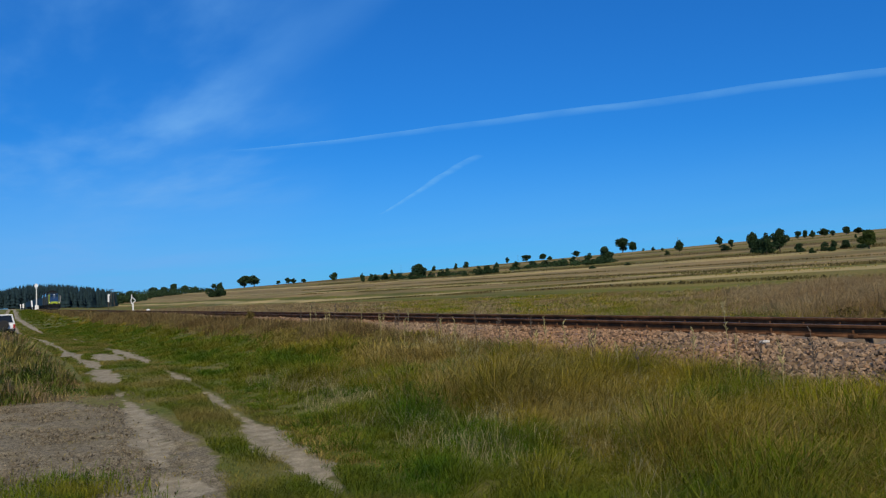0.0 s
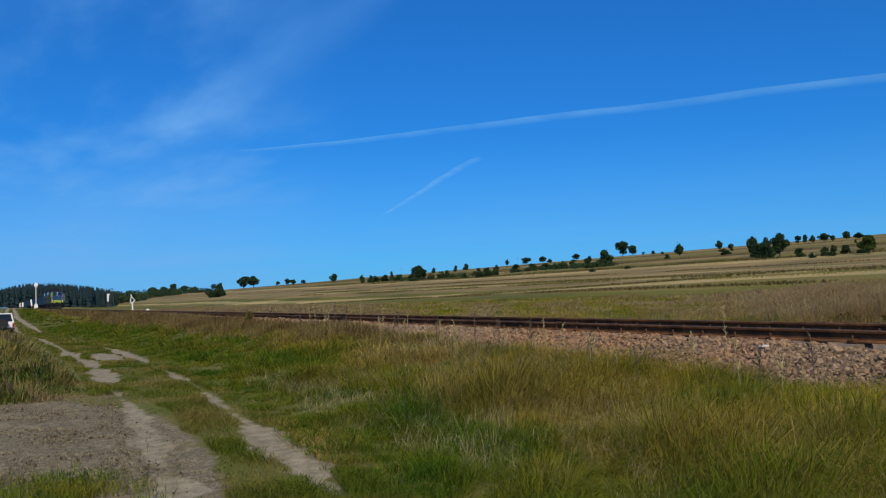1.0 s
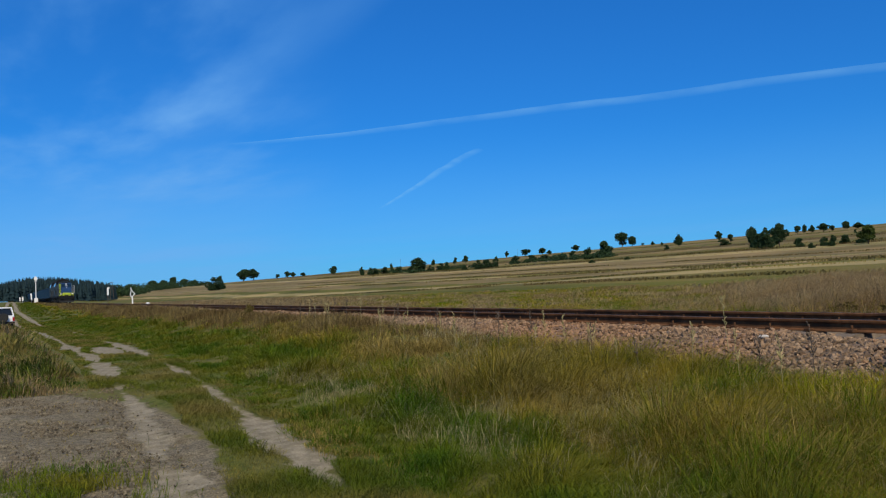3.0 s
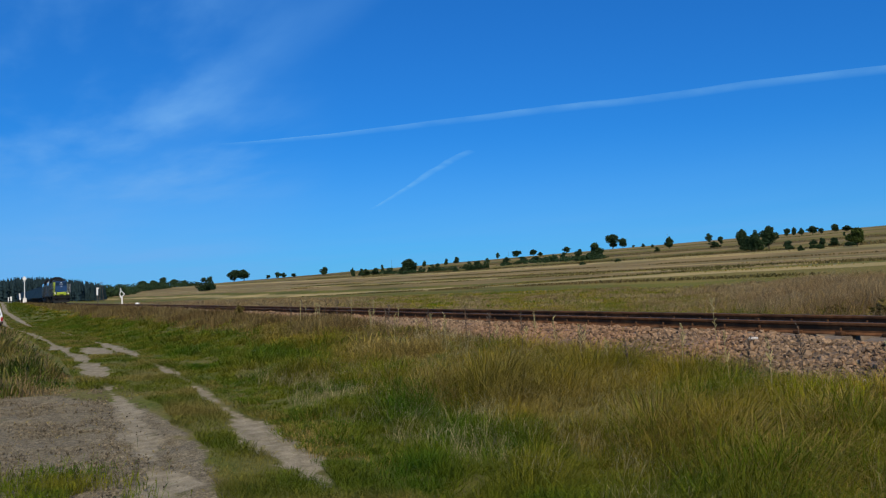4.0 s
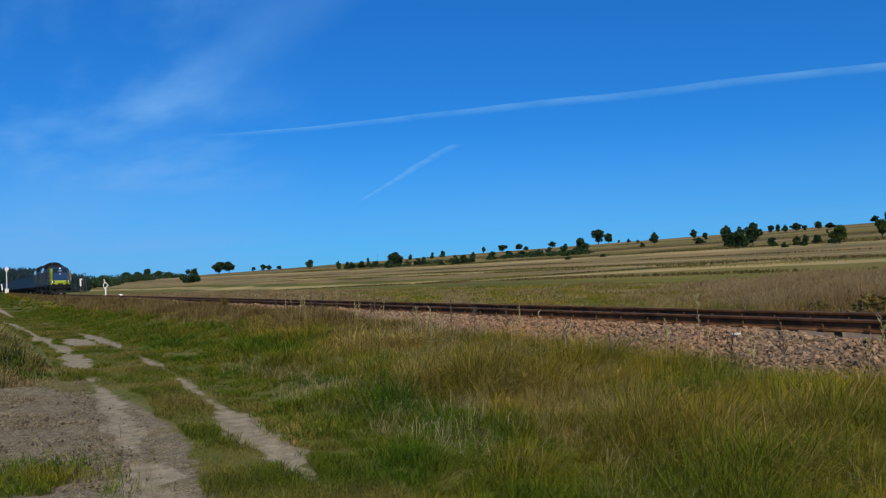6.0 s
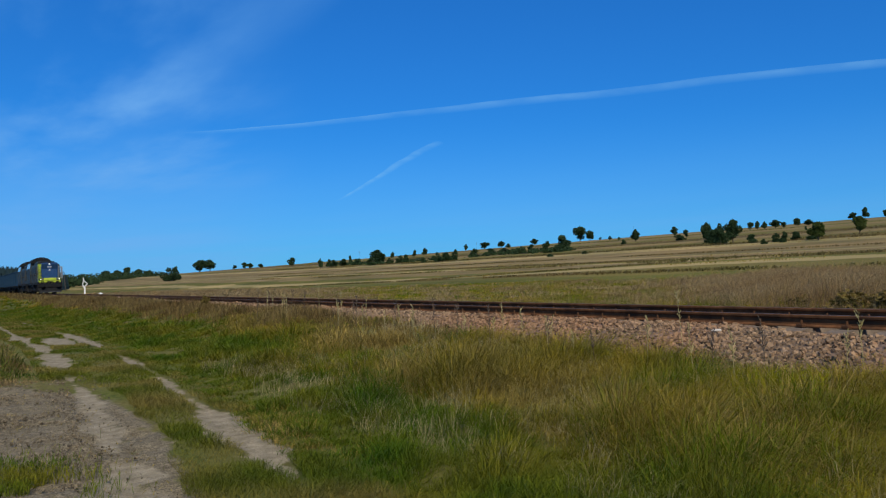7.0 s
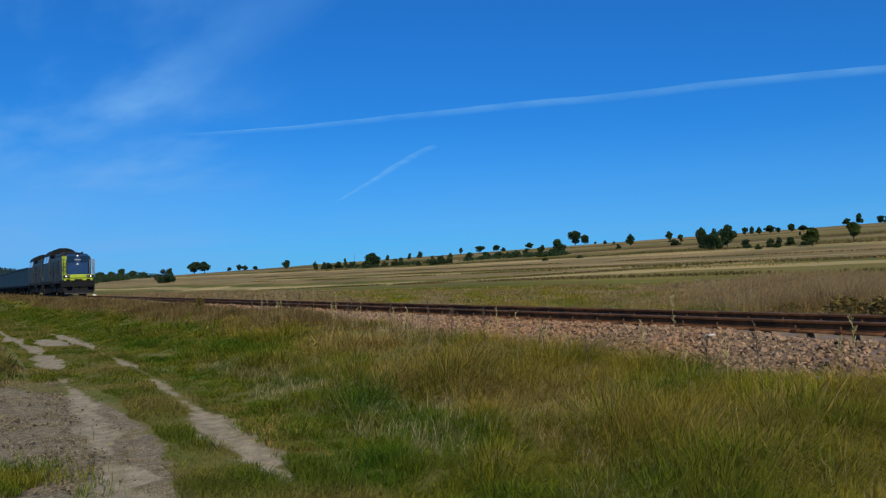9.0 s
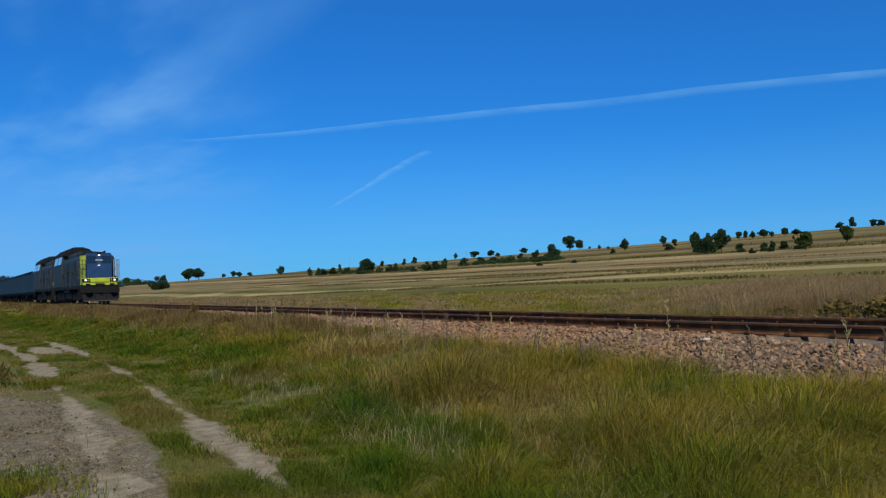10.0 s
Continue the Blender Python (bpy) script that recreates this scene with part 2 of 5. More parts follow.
def vnoise(x, y, seed=0):
    """Smooth value noise in 0..1."""
    xi, yi = np.floor(x).astype(np.int64), np.floor(y).astype(np.int64)
    fx, fy = x - xi, y - yi
    fx, fy = fx * fx * (3 - 2 * fx), fy * fy * (3 - 2 * fy)

    def h(a, b):
        n = (a * 374761393 + b * 668265263 + seed * 974634777) & 0x7FFFFFFF
        n = ((n ^ (n >> 13)) * 1274126177) & 0x7FFFFFFF
        return ((n ^ (n >> 16)) & 0xFFFF) / 65535.0

    return (h(xi, yi) * (1 - fx) + h(xi + 1, yi) * fx) * (1 - fy) + (h(xi, yi + 1) * (1 - fx) + h(xi + 1, yi + 1) * fx) * fy


# ---- ground ----
NEAR_RAIL, RAIL_TOP = 9.81, 0.917
MID = NEAR_RAIL + 0.755
HY = [-5000, -60, -4, 0, 3.8, 4.6, 6.0, 7.4, 8.6, 13.2, 15, 40, 80, 240, 480, 720, 896, 992, 1152, 1600, 3200, 6000]
HZ = [0, 0, 0, 0, 0.0, 0.05, 0.18, 0.26, 0.42, 0.50, 0.4, 0.35, 1.4, 7.04, 23.84, 40.64, 51.04, 53.44, 51.84, 43.84, 27.84, 15.04]
GX = [-6000, -400, -220, -130, -100, -72, -45, -20, -8, 10, 6000]
GZ = [1.5, 1.4, 1.1, 0.35, 0.0, -0.40, -0.14, 0.02, 0.0, -0.05, 0.0]


def height(x, y):
    x, y = np.asarray(x, float), np.asarray(y, float)
    s = np.clip(1 - (-x - 560) / 2080, 0.3, 1.0)
    far = np.interp(y, HY, HZ)
    hill = s * np.interp(np.maximum(y, 40) / s, HY, HZ)
    z = np.where(y > 40, hill + (0.35 - s * np.interp(40 / s, HY, HZ)) * np.exp(-(y - 40) / 40), far)
    near = np.clip((8.6 - y) / 4.0, 0, 1)
    near = near * near * (3 - 2 * near)
    z = z + np.interp(x, GX, GZ) * near
    roll = np.interp(x, [-300, -213, -127, -73, -46, 50], [-2.4, -2.3, -0.3, 0.9, 1.1, 1.2])
    z = z + roll * np.exp(-((y - 78) / 26) ** 2)
    # the bank stands higher towards the west
    bank = np.exp(-((y - 7.6) / 1.3) ** 2)
    z = z + bank * 0.36 * np.clip((-x - 8) / 14, 0, 1)
    # hummocks of matted grass on the bank
    on_bank = np.clip((y - rut_right(x) - 0.5) / 0.8, 0, 1) * np.clip((7.9 - y) / 0.7, 0, 1) * np.clip((x + 60) / 20, 0, 1)
    lump = (vnoise(x * 1.15 + 0.4 * y, y * 1.5, 33) - 0.5) * 0.16 + (vnoise(x * 2.9, y * 3.4, 34) - 0.5) * 0.08
    return z + on_bank * lump


def rut_right(x):
    return np.interp(x, [-300, -120, -70, -50, -34, -28, -25, -22, -18, -15, -12, -10, -8.5, -7.4, -6, 0, 8], [3.0, 1.6, 2.6, 3.3, 3.45, 3.55, 3.5, 3.32, 3.24, 3.12, 2.87, 2.75, 2.52, 2.45, 2.38, 2.3, 2.2])


def rut_left(x):
    return np.interp(x, [-300, -120, -70, -50, -34, -30, -25, -20, -16, -13, -10, -8, -6, 0], [1.5, 0.1, 1.1, 1.8, 2.0, 1.95, 2.12, 1.98, 1.82, 1.68, 1.5, 1.32, 1.1, 1.1])


def axis(stops):
    """Grid lines from stops (place, step)."""
    out = [stops[0][0]]
    for (a, s), (b, s2) in zip(stops, stops[1:]):
        while out[-1] < b - 1e-6:
            f = (out[-1] - a) / (b - a)
            out.append(min(b, out[-1] + s + (s2 - s) * f))
    return np.array(out)


def sand_mask(X, Y):
    """The edge wobble and where the ruts are worn down to bare sand, 0..1."""
    dr, dl = np.abs(Y - rut_right(X)), np.abs(Y - rut_left(X))
    wob = (vnoise(X * 0.9, Y * 2.5, 3) - 0.5) * 0.35 + (vnoise(X * 3.1, Y * 6, 4) - 0.5) * 0.22 + (vnoise(X * 7, Y * 11, 9) - 0.5) * 0.12
    right_half = np.interp(X, [-200, -90, -60, -45, -36, -32.5, -26, -24.6, -23, -19, -15.5, -13, -11, -10.4, -9.8, -8.2, -7.2, -6.6, -5], [0.5, 0.35, 0.0, 0.08, -0.1, 0.24, 0.30, 0.20, 0.0, 0.09, 0.04, 0.12, 0.03, 0.10, 0.28, 0.26, 0.17, 0.07, -0.05])
    left_half = np.interp(X, [-200, -90, -60, -45, -36, -30, -28, -25, -22.6, -21.6, -18.2, -17.2, -16, -15, -13.5, -11.8, -10, -8.2, -7.6, -7.0, -5], [0.4, 0.3, 0.04, 0.24, 0.05, 0.32, 0.1, 0.30, 0.06, 0.28, 0.27, -0.05, 0.12, 0.03, 0.16, 0.15, 0.20, 0.06, 0.24, 0.30, 0.30])
    fray = 0.75 + 0.5 * vnoise(X * 2.6, Y * 1.4, 8)
    sand = np.maximum(np.clip((right_half * fray - dr - wob * 0.42) / 0.08 + 0.5, 0, 1),
                      np.clip((left_half * fray - dl - wob * 0.5) / 0.11 + 0.5, 0, 1))
    # a bare cross-over between the two ruts
    sand = np.maximum(sand, np.clip((0.42 - np.hypot((X + 27.5) / 5.5, Y - 2.75) - wob * 0.8) / 0.12 + 0.5, 0, 1))
    return wob, sand


def build_ground():
    xs = axis([(-4600, 300), (-2200, 60), (-300, 8), (-60, 1.0), (-26, 0.16), (-2, 0.12), (6, 1), (60, 10), (600, 120), (4600, 500)])
    ys = axis([(-4600, 600), (-100, 20), (-10, 1), (-1, 0.12), (8.4, 0.12), (14, 0.5), (60, 3), (300, 10), (1200, 30), (4600, 400)])
    X, Y = np.meshgrid(xs, ys, indexing="ij")
    Z = height(X, Y)
    close = np.clip(1 - np.hypot(X, Y) / 60, 0, 1)
    dr, dl = np.abs(Y - rut_right(X)), np.abs(Y - rut_left(X))
    wob, sand = sand_mask(X, Y)
    plough = np.clip((rut_left(X) + np.interp(X, [-14.5, -12.5, -9], [-0.1, 0.45, 0.62]) + 0.25 * wob - Y) / 0.25, 0, 1) * np.clip((X - np.interp(Y, [-5, -0.2, 0.9, 1.3], [-18.5, -16.5, -15.4, -14.2]) + wob * 2) / 0.6, 0, 1)
    Z = Z - 0.045 * close * np.maximum(np.clip(1 - dr / 0.4, 0, 1), np.clip(1 - dl / 0.4, 0, 1)) + close * (1 - 0.75 * sand) * ((vnoise(X * 1.3, Y * 1.3, 1) - 0.5) * 0.06 + (vnoise(X * 5, Y * 5, 2) - 0.5) * 0.025)
    Z = Z + plough * (1 - sand) * ((vnoise(X * 4, Y * 4, 5) - 0.5) * 0.05 + (vnoise(X * 2, Y * 3, 6) - 0.5) * 0.06)
    nx, ny = len(xs), len(ys)
    idx = np.arange(nx * ny).reshape(nx, ny)
    a, b, c, d = idx[:-1, :-1].ravel(), idx[1:, :-1].ravel(), idx[1:, 1:].ravel(), idx[:-1, 1:].ravel()
    tris = np.concatenate([np.stack([a, b, c], 1), np.stack([a, c, d], 1)])
    me = raw_mesh("ground", np.stack([X.ravel(), Y.ravel(), Z.ravel()], 1), tris, ground_material())
    me.polygons.foreach_set("use_smooth", [True] * len(me.polygons))
    for key, val in (("sand", sand), ("plough", plough)):
        me.attributes.new(key, "FLOAT", "POINT").data.foreach_set("value", val.astype(np.float32).ravel())
    tagged(new("ground", me), "grassy ground with sandy wheel ruts, ploughed soil and strip fields", "ground", kind="structure")


def ground_material():
    m = bpy.data.materials.new("ground")
    m.use_nodes = True
    nt = m.node_tree
    b = nt.nodes["Principled BSDF"]
    b.inputs["Roughness"].default_value = 0.95
    b.inputs["Specular IOR Level"].default_value = 0.1
    tc = nt.nodes.new("ShaderNodeTexCoord")

    def noise_tex(scale, detail=5, stretch=(1, 1, 1)):
        mp = nt.nodes.new("ShaderNodeMapping")
        mp.inputs[3].default_value = stretch
        nt.links.new(tc.outputs["Object"], mp.inputs[0])
        n = nt.nodes.new("ShaderNodeTexNoise")
        n.inputs["Scale"].default_value, n.inputs["Detail"].default_value = scale, detail
        nt.links.new(mp.outputs[0], n.inputs["Vector"])
        return n.outputs[0]

    def ramp(src, stops):
        r = nt.nodes.new("ShaderNodeValToRGB")
        ramp_colors(r, stops)
        nt.links.new(src, r.inputs[0])
        return r.outputs[0]

    def mixc(f, c1, c2):
        x = nt.nodes.new("ShaderNodeMix")
        x.data_type = "RGBA"
        for v, i in ((f, 0), (c1, 6), (c2, 7)):
            if isinstance(v, (tuple, float)):
                x.inputs[i].default_value = v
            else:
                nt.links.new(v, x.inputs[i])
        return x.outputs[2]

    def attr(name):
        a = nt.nodes.new("ShaderNodeAttribute")
        a.attribute_name = name
        return a.outputs["Fac"]

    def math_node(op, a, v):
        x = nt.nodes.new("ShaderNodeMath")
        x.operation = op
        for k, s in enumerate((a, v)):
            if isinstance(s, (int, float)):
                x.inputs[k].default_value = s
            else:
                nt.links.new(s, x.inputs[k])
        return x.outputs[0]

    # verge: thatch and low grass
    verge = mixc(ramp(noise_tex(0.7), [(0.4, (0, 0, 0)), (0.62, (1, 1, 1))]),
                 ramp(noise_tex(9), [(0.3, (0.06, 0.078, 0.012)), (0.7, (0.145, 0.15, 0.03))]),
                 ramp(noise_tex(14), [(0.3, (0.095, 0.088, 0.026)), (0.7, (0.19, 0.165, 0.055))]))
    # strip fields: stubble, meadow and fallow in bands along y
    sep = nt.nodes.new("ShaderNodeSeparateXYZ")
    nt.links.new(tc.outputs["Object"], sep.inputs[0])
    wav = math_node("MULTIPLY", math_node("SUBTRACT", noise_tex(0.006, 2), 0.5), 22.0)
    fine = math_node("MULTIPLY", math_node("SUBTRACT", noise_tex(0.25, 4, (0.25, 1, 1)), 0.5), 7.0)
    v = math_node("ADD", math_node("ADD", sep.outputs["Y"], wav), fine)
    tan, pale, green, olive, brown = (0.235, 0.175, 0.075), (0.35, 0.28, 0.125), (0.125, 0.125, 0.022), (0.165, 0.142, 0.038), (0.13, 0.092, 0.033)
    stops = [(0.0, olive), (0.03, green), (0.052, olive), (0.066, pale), (0.072, green), (0.082, olive), (0.092, pale), (0.10, green), (0.108, tan), (0.128, pale), (0.134, green), (0.142, tan), (0.172, pale), (0.186, tan),
             (0.235, brown), (0.243, tan), (0.285, pale), (0.31, brown), (0.33, olive), (0.37, tan), (0.41, brown), (0.45, olive), (0.52, tan), (0.58, olive), (0.64, tan), (0.72, olive), (0.78, tan), (0.86, olive), (0.93, tan)]
    rn = nt.nodes.new("ShaderNodeValToRGB")
    ramp_colors(rn, stops)
    rn.color_ramp.interpolation = "CONSTANT"
    nt.links.new(math_node("DIVIDE", v, 960.0), rn.inputs[0])
    bands = rn.outputs[0]
    blot = ramp(noise_tex(0.05, 6, (0.5, 1, 1)), [(0.33, (0.60, 0.66, 0.58)), (0.67, (1.22, 1.15, 1.1))])
    mul = nt.nodes.new("ShaderNodeMix")
    mul.data_type, mul.blend_type = "RGBA", "MULTIPLY"
    mul.inputs[0].default_value = 1.0
    nt.links.new(bands, mul.inputs[6])
    nt.links.new(blot, mul.inputs[7])
    is_field = math_node("DIVIDE", math_node("SUBTRACT", sep.outputs["Y"], 16.0), 14.0)
    cl = nt.nodes.new("ShaderNodeClamp")
    nt.links.new(is_field, cl.inputs[0])
    col = mixc(cl.outputs[0], verge, mul.outputs[2])
    sand = ramp(noise_tex(6, 8), [(0.3, (0.20, 0.166, 0.105)), (0.7, (0.36, 0.308, 0.205))])
    soil = ramp(noise_tex(11, 8), [(0.3, (0.125, 0.102, 0.062)), (0.7, (0.265, 0.222, 0.14))])
    def grained(col, low, high):
        g = nt.nodes.new("ShaderNodeMix")
        g.data_type, g.blend_type = "RGBA", "MULTIPLY"
        g.inputs[0].default_value = 1.0
        nt.links.new(col, g.inputs[6])
        nt.links.new(ramp(noise_tex(55, 6), [(0.36, (low, low, low)), (0.62, (high, high, high))]), g.inputs[7])
        return g.outputs[2]

    sand, soil = grained(sand, 0.78, 1.1), grained(soil, 0.5, 1.25)

    def ragged(name, scale):
        mr = nt.nodes.new("ShaderNodeMapRange")
        mr.interpolation_type = "SMOOTHSTEP"
        mr.inputs[1].default_value, mr.inputs[2].default_value = 0.30, 0.78
        nt.links.new(math_node("ADD", attr(name), math_node("MULTIPLY", math_node("SUBTRACT", noise_tex(scale, 9), 0.5), 2.0)), mr.inputs[0])
        return mr.outputs[0]

    col = mixc(ragged("plough", 3.5), col, soil)
    col = mixc(ragged("sand", 3.5), col, sand)
    hv = nt.nodes.new("ShaderNodeHueSaturation")
    hv.inputs["Value"].default_value = 0.82
    nt.links.new(col, hv.inputs["Color"])
    nt.links.new(hv.outputs[0], b.inputs["Base Color"])
    bp = nt.nodes.new("ShaderNodeBump")
    bp.inputs["Strength"].default_value, bp.inputs["Distance"].default_value = 0.5, 0.05
    nt.links.new(noise_tex(24, 8), bp.inputs["Height"])
    nt.links.new(bp.outputs[0], b.inputs["Normal"])
    return m


build_ground()


# ---- railway ----
def build_track():
    track = tagged(empty("railway_track"), "rusty single railway track on concrete sleepers in pinkish ballast", "railway track", kind="structure")
    h = 0.16
    prof = [(-0.07, 0), (0.07, 0), (0.07, 0.012), (0.012, 0.035), (0.009, 0.11), (0.034, 0.125), (0.036, 0.15), (0.028, h), (-0.028, h), (-0.036, 0.15), (-0.034, 0.125), (-0.009, 0.11), (-0.012, 0.035), (-0.07, 0.012)]
    for y in (NEAR_RAIL, NEAR_RAIL + 1.51):
        bm = extrude_x(bmesh.new(), [(y + a, RAIL_TOP - h + b) for a, b in prof], -900, 120)
        rail = part("rail", bm, M["rust"], track, "rusty steel rail")
        bm = box(bmesh.new(), -900, 120, y - 0.026, y + 0.026, RAIL_TOP + 0.001, RAIL_TOP + 0.004)
        part("rail_head", bm, M["railhead"], rail, "worn shiny running surface")
    z = RAIL_TOP - h
    bm = bmesh.new()
    pr = [(MID - 1.30, z - 0.20), (MID + 1.30, z - 0.20), (MID + 1.30, z - 0.075), (MID + 1.24, z - 0.05), (MID + 0.95, z - 0.006), (MID + 0.5, z - 0.006), (MID + 0.3, z - 0.03),
          (MID - 0.3, z - 0.03), (MID - 0.5, z - 0.006), (MID - 0.95, z - 0.006), (MID - 1.24, z - 0.05), (MID - 1.30, z - 0.075)]
    extrude_x(bm, pr, -0.14, 0.14)
    me = bpy.data.meshes.new("sleeper")
    bm.to_mesh(me)
    bm.free()
    me.materials.append(M["concrete"])
    bm = bmesh.new()
    box(bm, -0.05, 0.05, -0.14, -0.05, 0, 0.05, 0.012)
    rod(bm, (0, -0.09, 0.04), (0, -0.09, 0.10), 0.016, n=6)
    clip = bpy.data.meshes.new("rail_clip")
    bm.to_mesh(clip)
    bm.free()
    clip.materials.append(M["rust"])
    for i in range(-90, 14):
        x = SLEEPER_X + i * 0.65
        sl = new("sleeper", me)
        sl.parent = track
        sl.matrix_basis = pose(x + random.uniform(-0.02, 0.02), 0, random.uniform(-0.006, 0.0), 0, 0, random.uniform(-0.05, 0.05))
        if i > -34:
            for y in (NEAR_RAIL, NEAR_RAIL + 1.51):
                for s in (1, -1):
                    c = new("rail_clip", clip)
                    c.parent = track
                    c.matrix_basis = pose(x, y, z - 0.004, 0, 0, 0 if s == 1 else 180)
    return track


def build_ballast():
    xs = axis([(-900, 40), (-100, 2), (-30, 0.25), (6, 0.25), (120, 20)])
    ys = axis([(7.2, 0.12), (9.3, 0.06), (11.6, 0.06), (13.6, 0.3)])
    X, Y = np.meshgrid(xs, ys, indexing="ij")
    Z = ballast_z(X, Y) + (vnoise(X * 3, Y * 3, 21) - 0.5) * 0.04
    idx = np.arange(X.size).reshape(X.shape)
    a, b, c, d = idx[:-1, :-1].ravel(), idx[1:, :-1].ravel(), idx[1:, 1:].ravel(), idx[:-1, 1:].ravel()
    me = raw_mesh("ballast_bed", np.stack([X.ravel(), Y.ravel(), Z.ravel()], 1), np.concatenate([np.stack([a, b, c], 1), np.stack([a, c, d], 1)]), M["bed"])
    bed = tagged(new("ballast_bed", me), "pinkish crushed stone ballast bed of the railway", "ballast", kind="structure")
    return bed


def ballast_z(x, y):
    # west of the nearest stretch the stones lie up to the rail foot and bury the sleepers
    heap = np.clip((-np.asarray(x) - 6.6) / 1.2, 0, 1) * np.interp(y, [8.9, 9.2, 9.66, 9.74, 9.86, 11.15, 11.2, 11.5, 11.8], [0.0, 0.045, 0.085, 0.11, 0.0, 0.0, 0.0, 0.06, 0.0])
    return heap + np.interp(y, [7.2, 7.45, 8.0, 8.4, 8.85, 9.02, 9.2, 9.35, 9.62, 9.72, 9.93, 10.05, 11.1, 11.2, 11.5, 11.8, 12.3, 12.8, 13.6],
                     [0.08, 0.24, 0.43, 0.57, 0.70, 0.73, 0.70, 0.68, 0.67, 0.62, 0.62, 0.68, 0.68, 0.64, 0.64, 0.72, 0.735, 0.6, 0.3])


SLEEPER_X = -5.05
build_track()
ballast = build_ballast()


# ---- train ----
def wheelset(parent, x):
    """An axle with two flanged wheels; its origin is on the axle."""
    bm = bmesh.new()
    rod(bm, (0, -0.8, 0), (0, 0.8, 0), 0.09)
    for s in (-1, 1):
        rod(bm, (0, s * 0.69, 0), (0, s * 0.82, 0), 0.50, n=20)
        rod(bm, (0, s * 0.68, 0), (0, s * 0.71, 0), 0.53, n=20)
        for k in range(4):
            a = k * math.pi / 2
            rod(bm, (0.28 * math.cos(a), s * 0.80, 0.28 * math.sin(a)), (0.28 * math.cos(a), s * 0.84, 0.28 * math.sin(a)), 0.07, n=6)
    ws = part("wheelset", bm, M["black"], parent)
    ws.matrix_basis = pose(x, 0, 0.50)
    return ws


def prism(bm, outline, z0, z1):
    """A closed outline of (x, y), drawn up from z0 to z1."""
    a = [bm.verts.new((x, y, z0)) for x, y in outline]
    b = [bm.verts.new((x, y, z1)) for x, y in outline]
    n = len(outline)
    for i in range(n):
        bm.faces.new((a[i], a[(i + 1) % n], b[(i + 1) % n], b[i]))
    bm.faces.new(a[::-1])
    bm.faces.new(b)
    bmesh.ops.recalc_face_normals(bm, faces=bm.faces)
    return bm


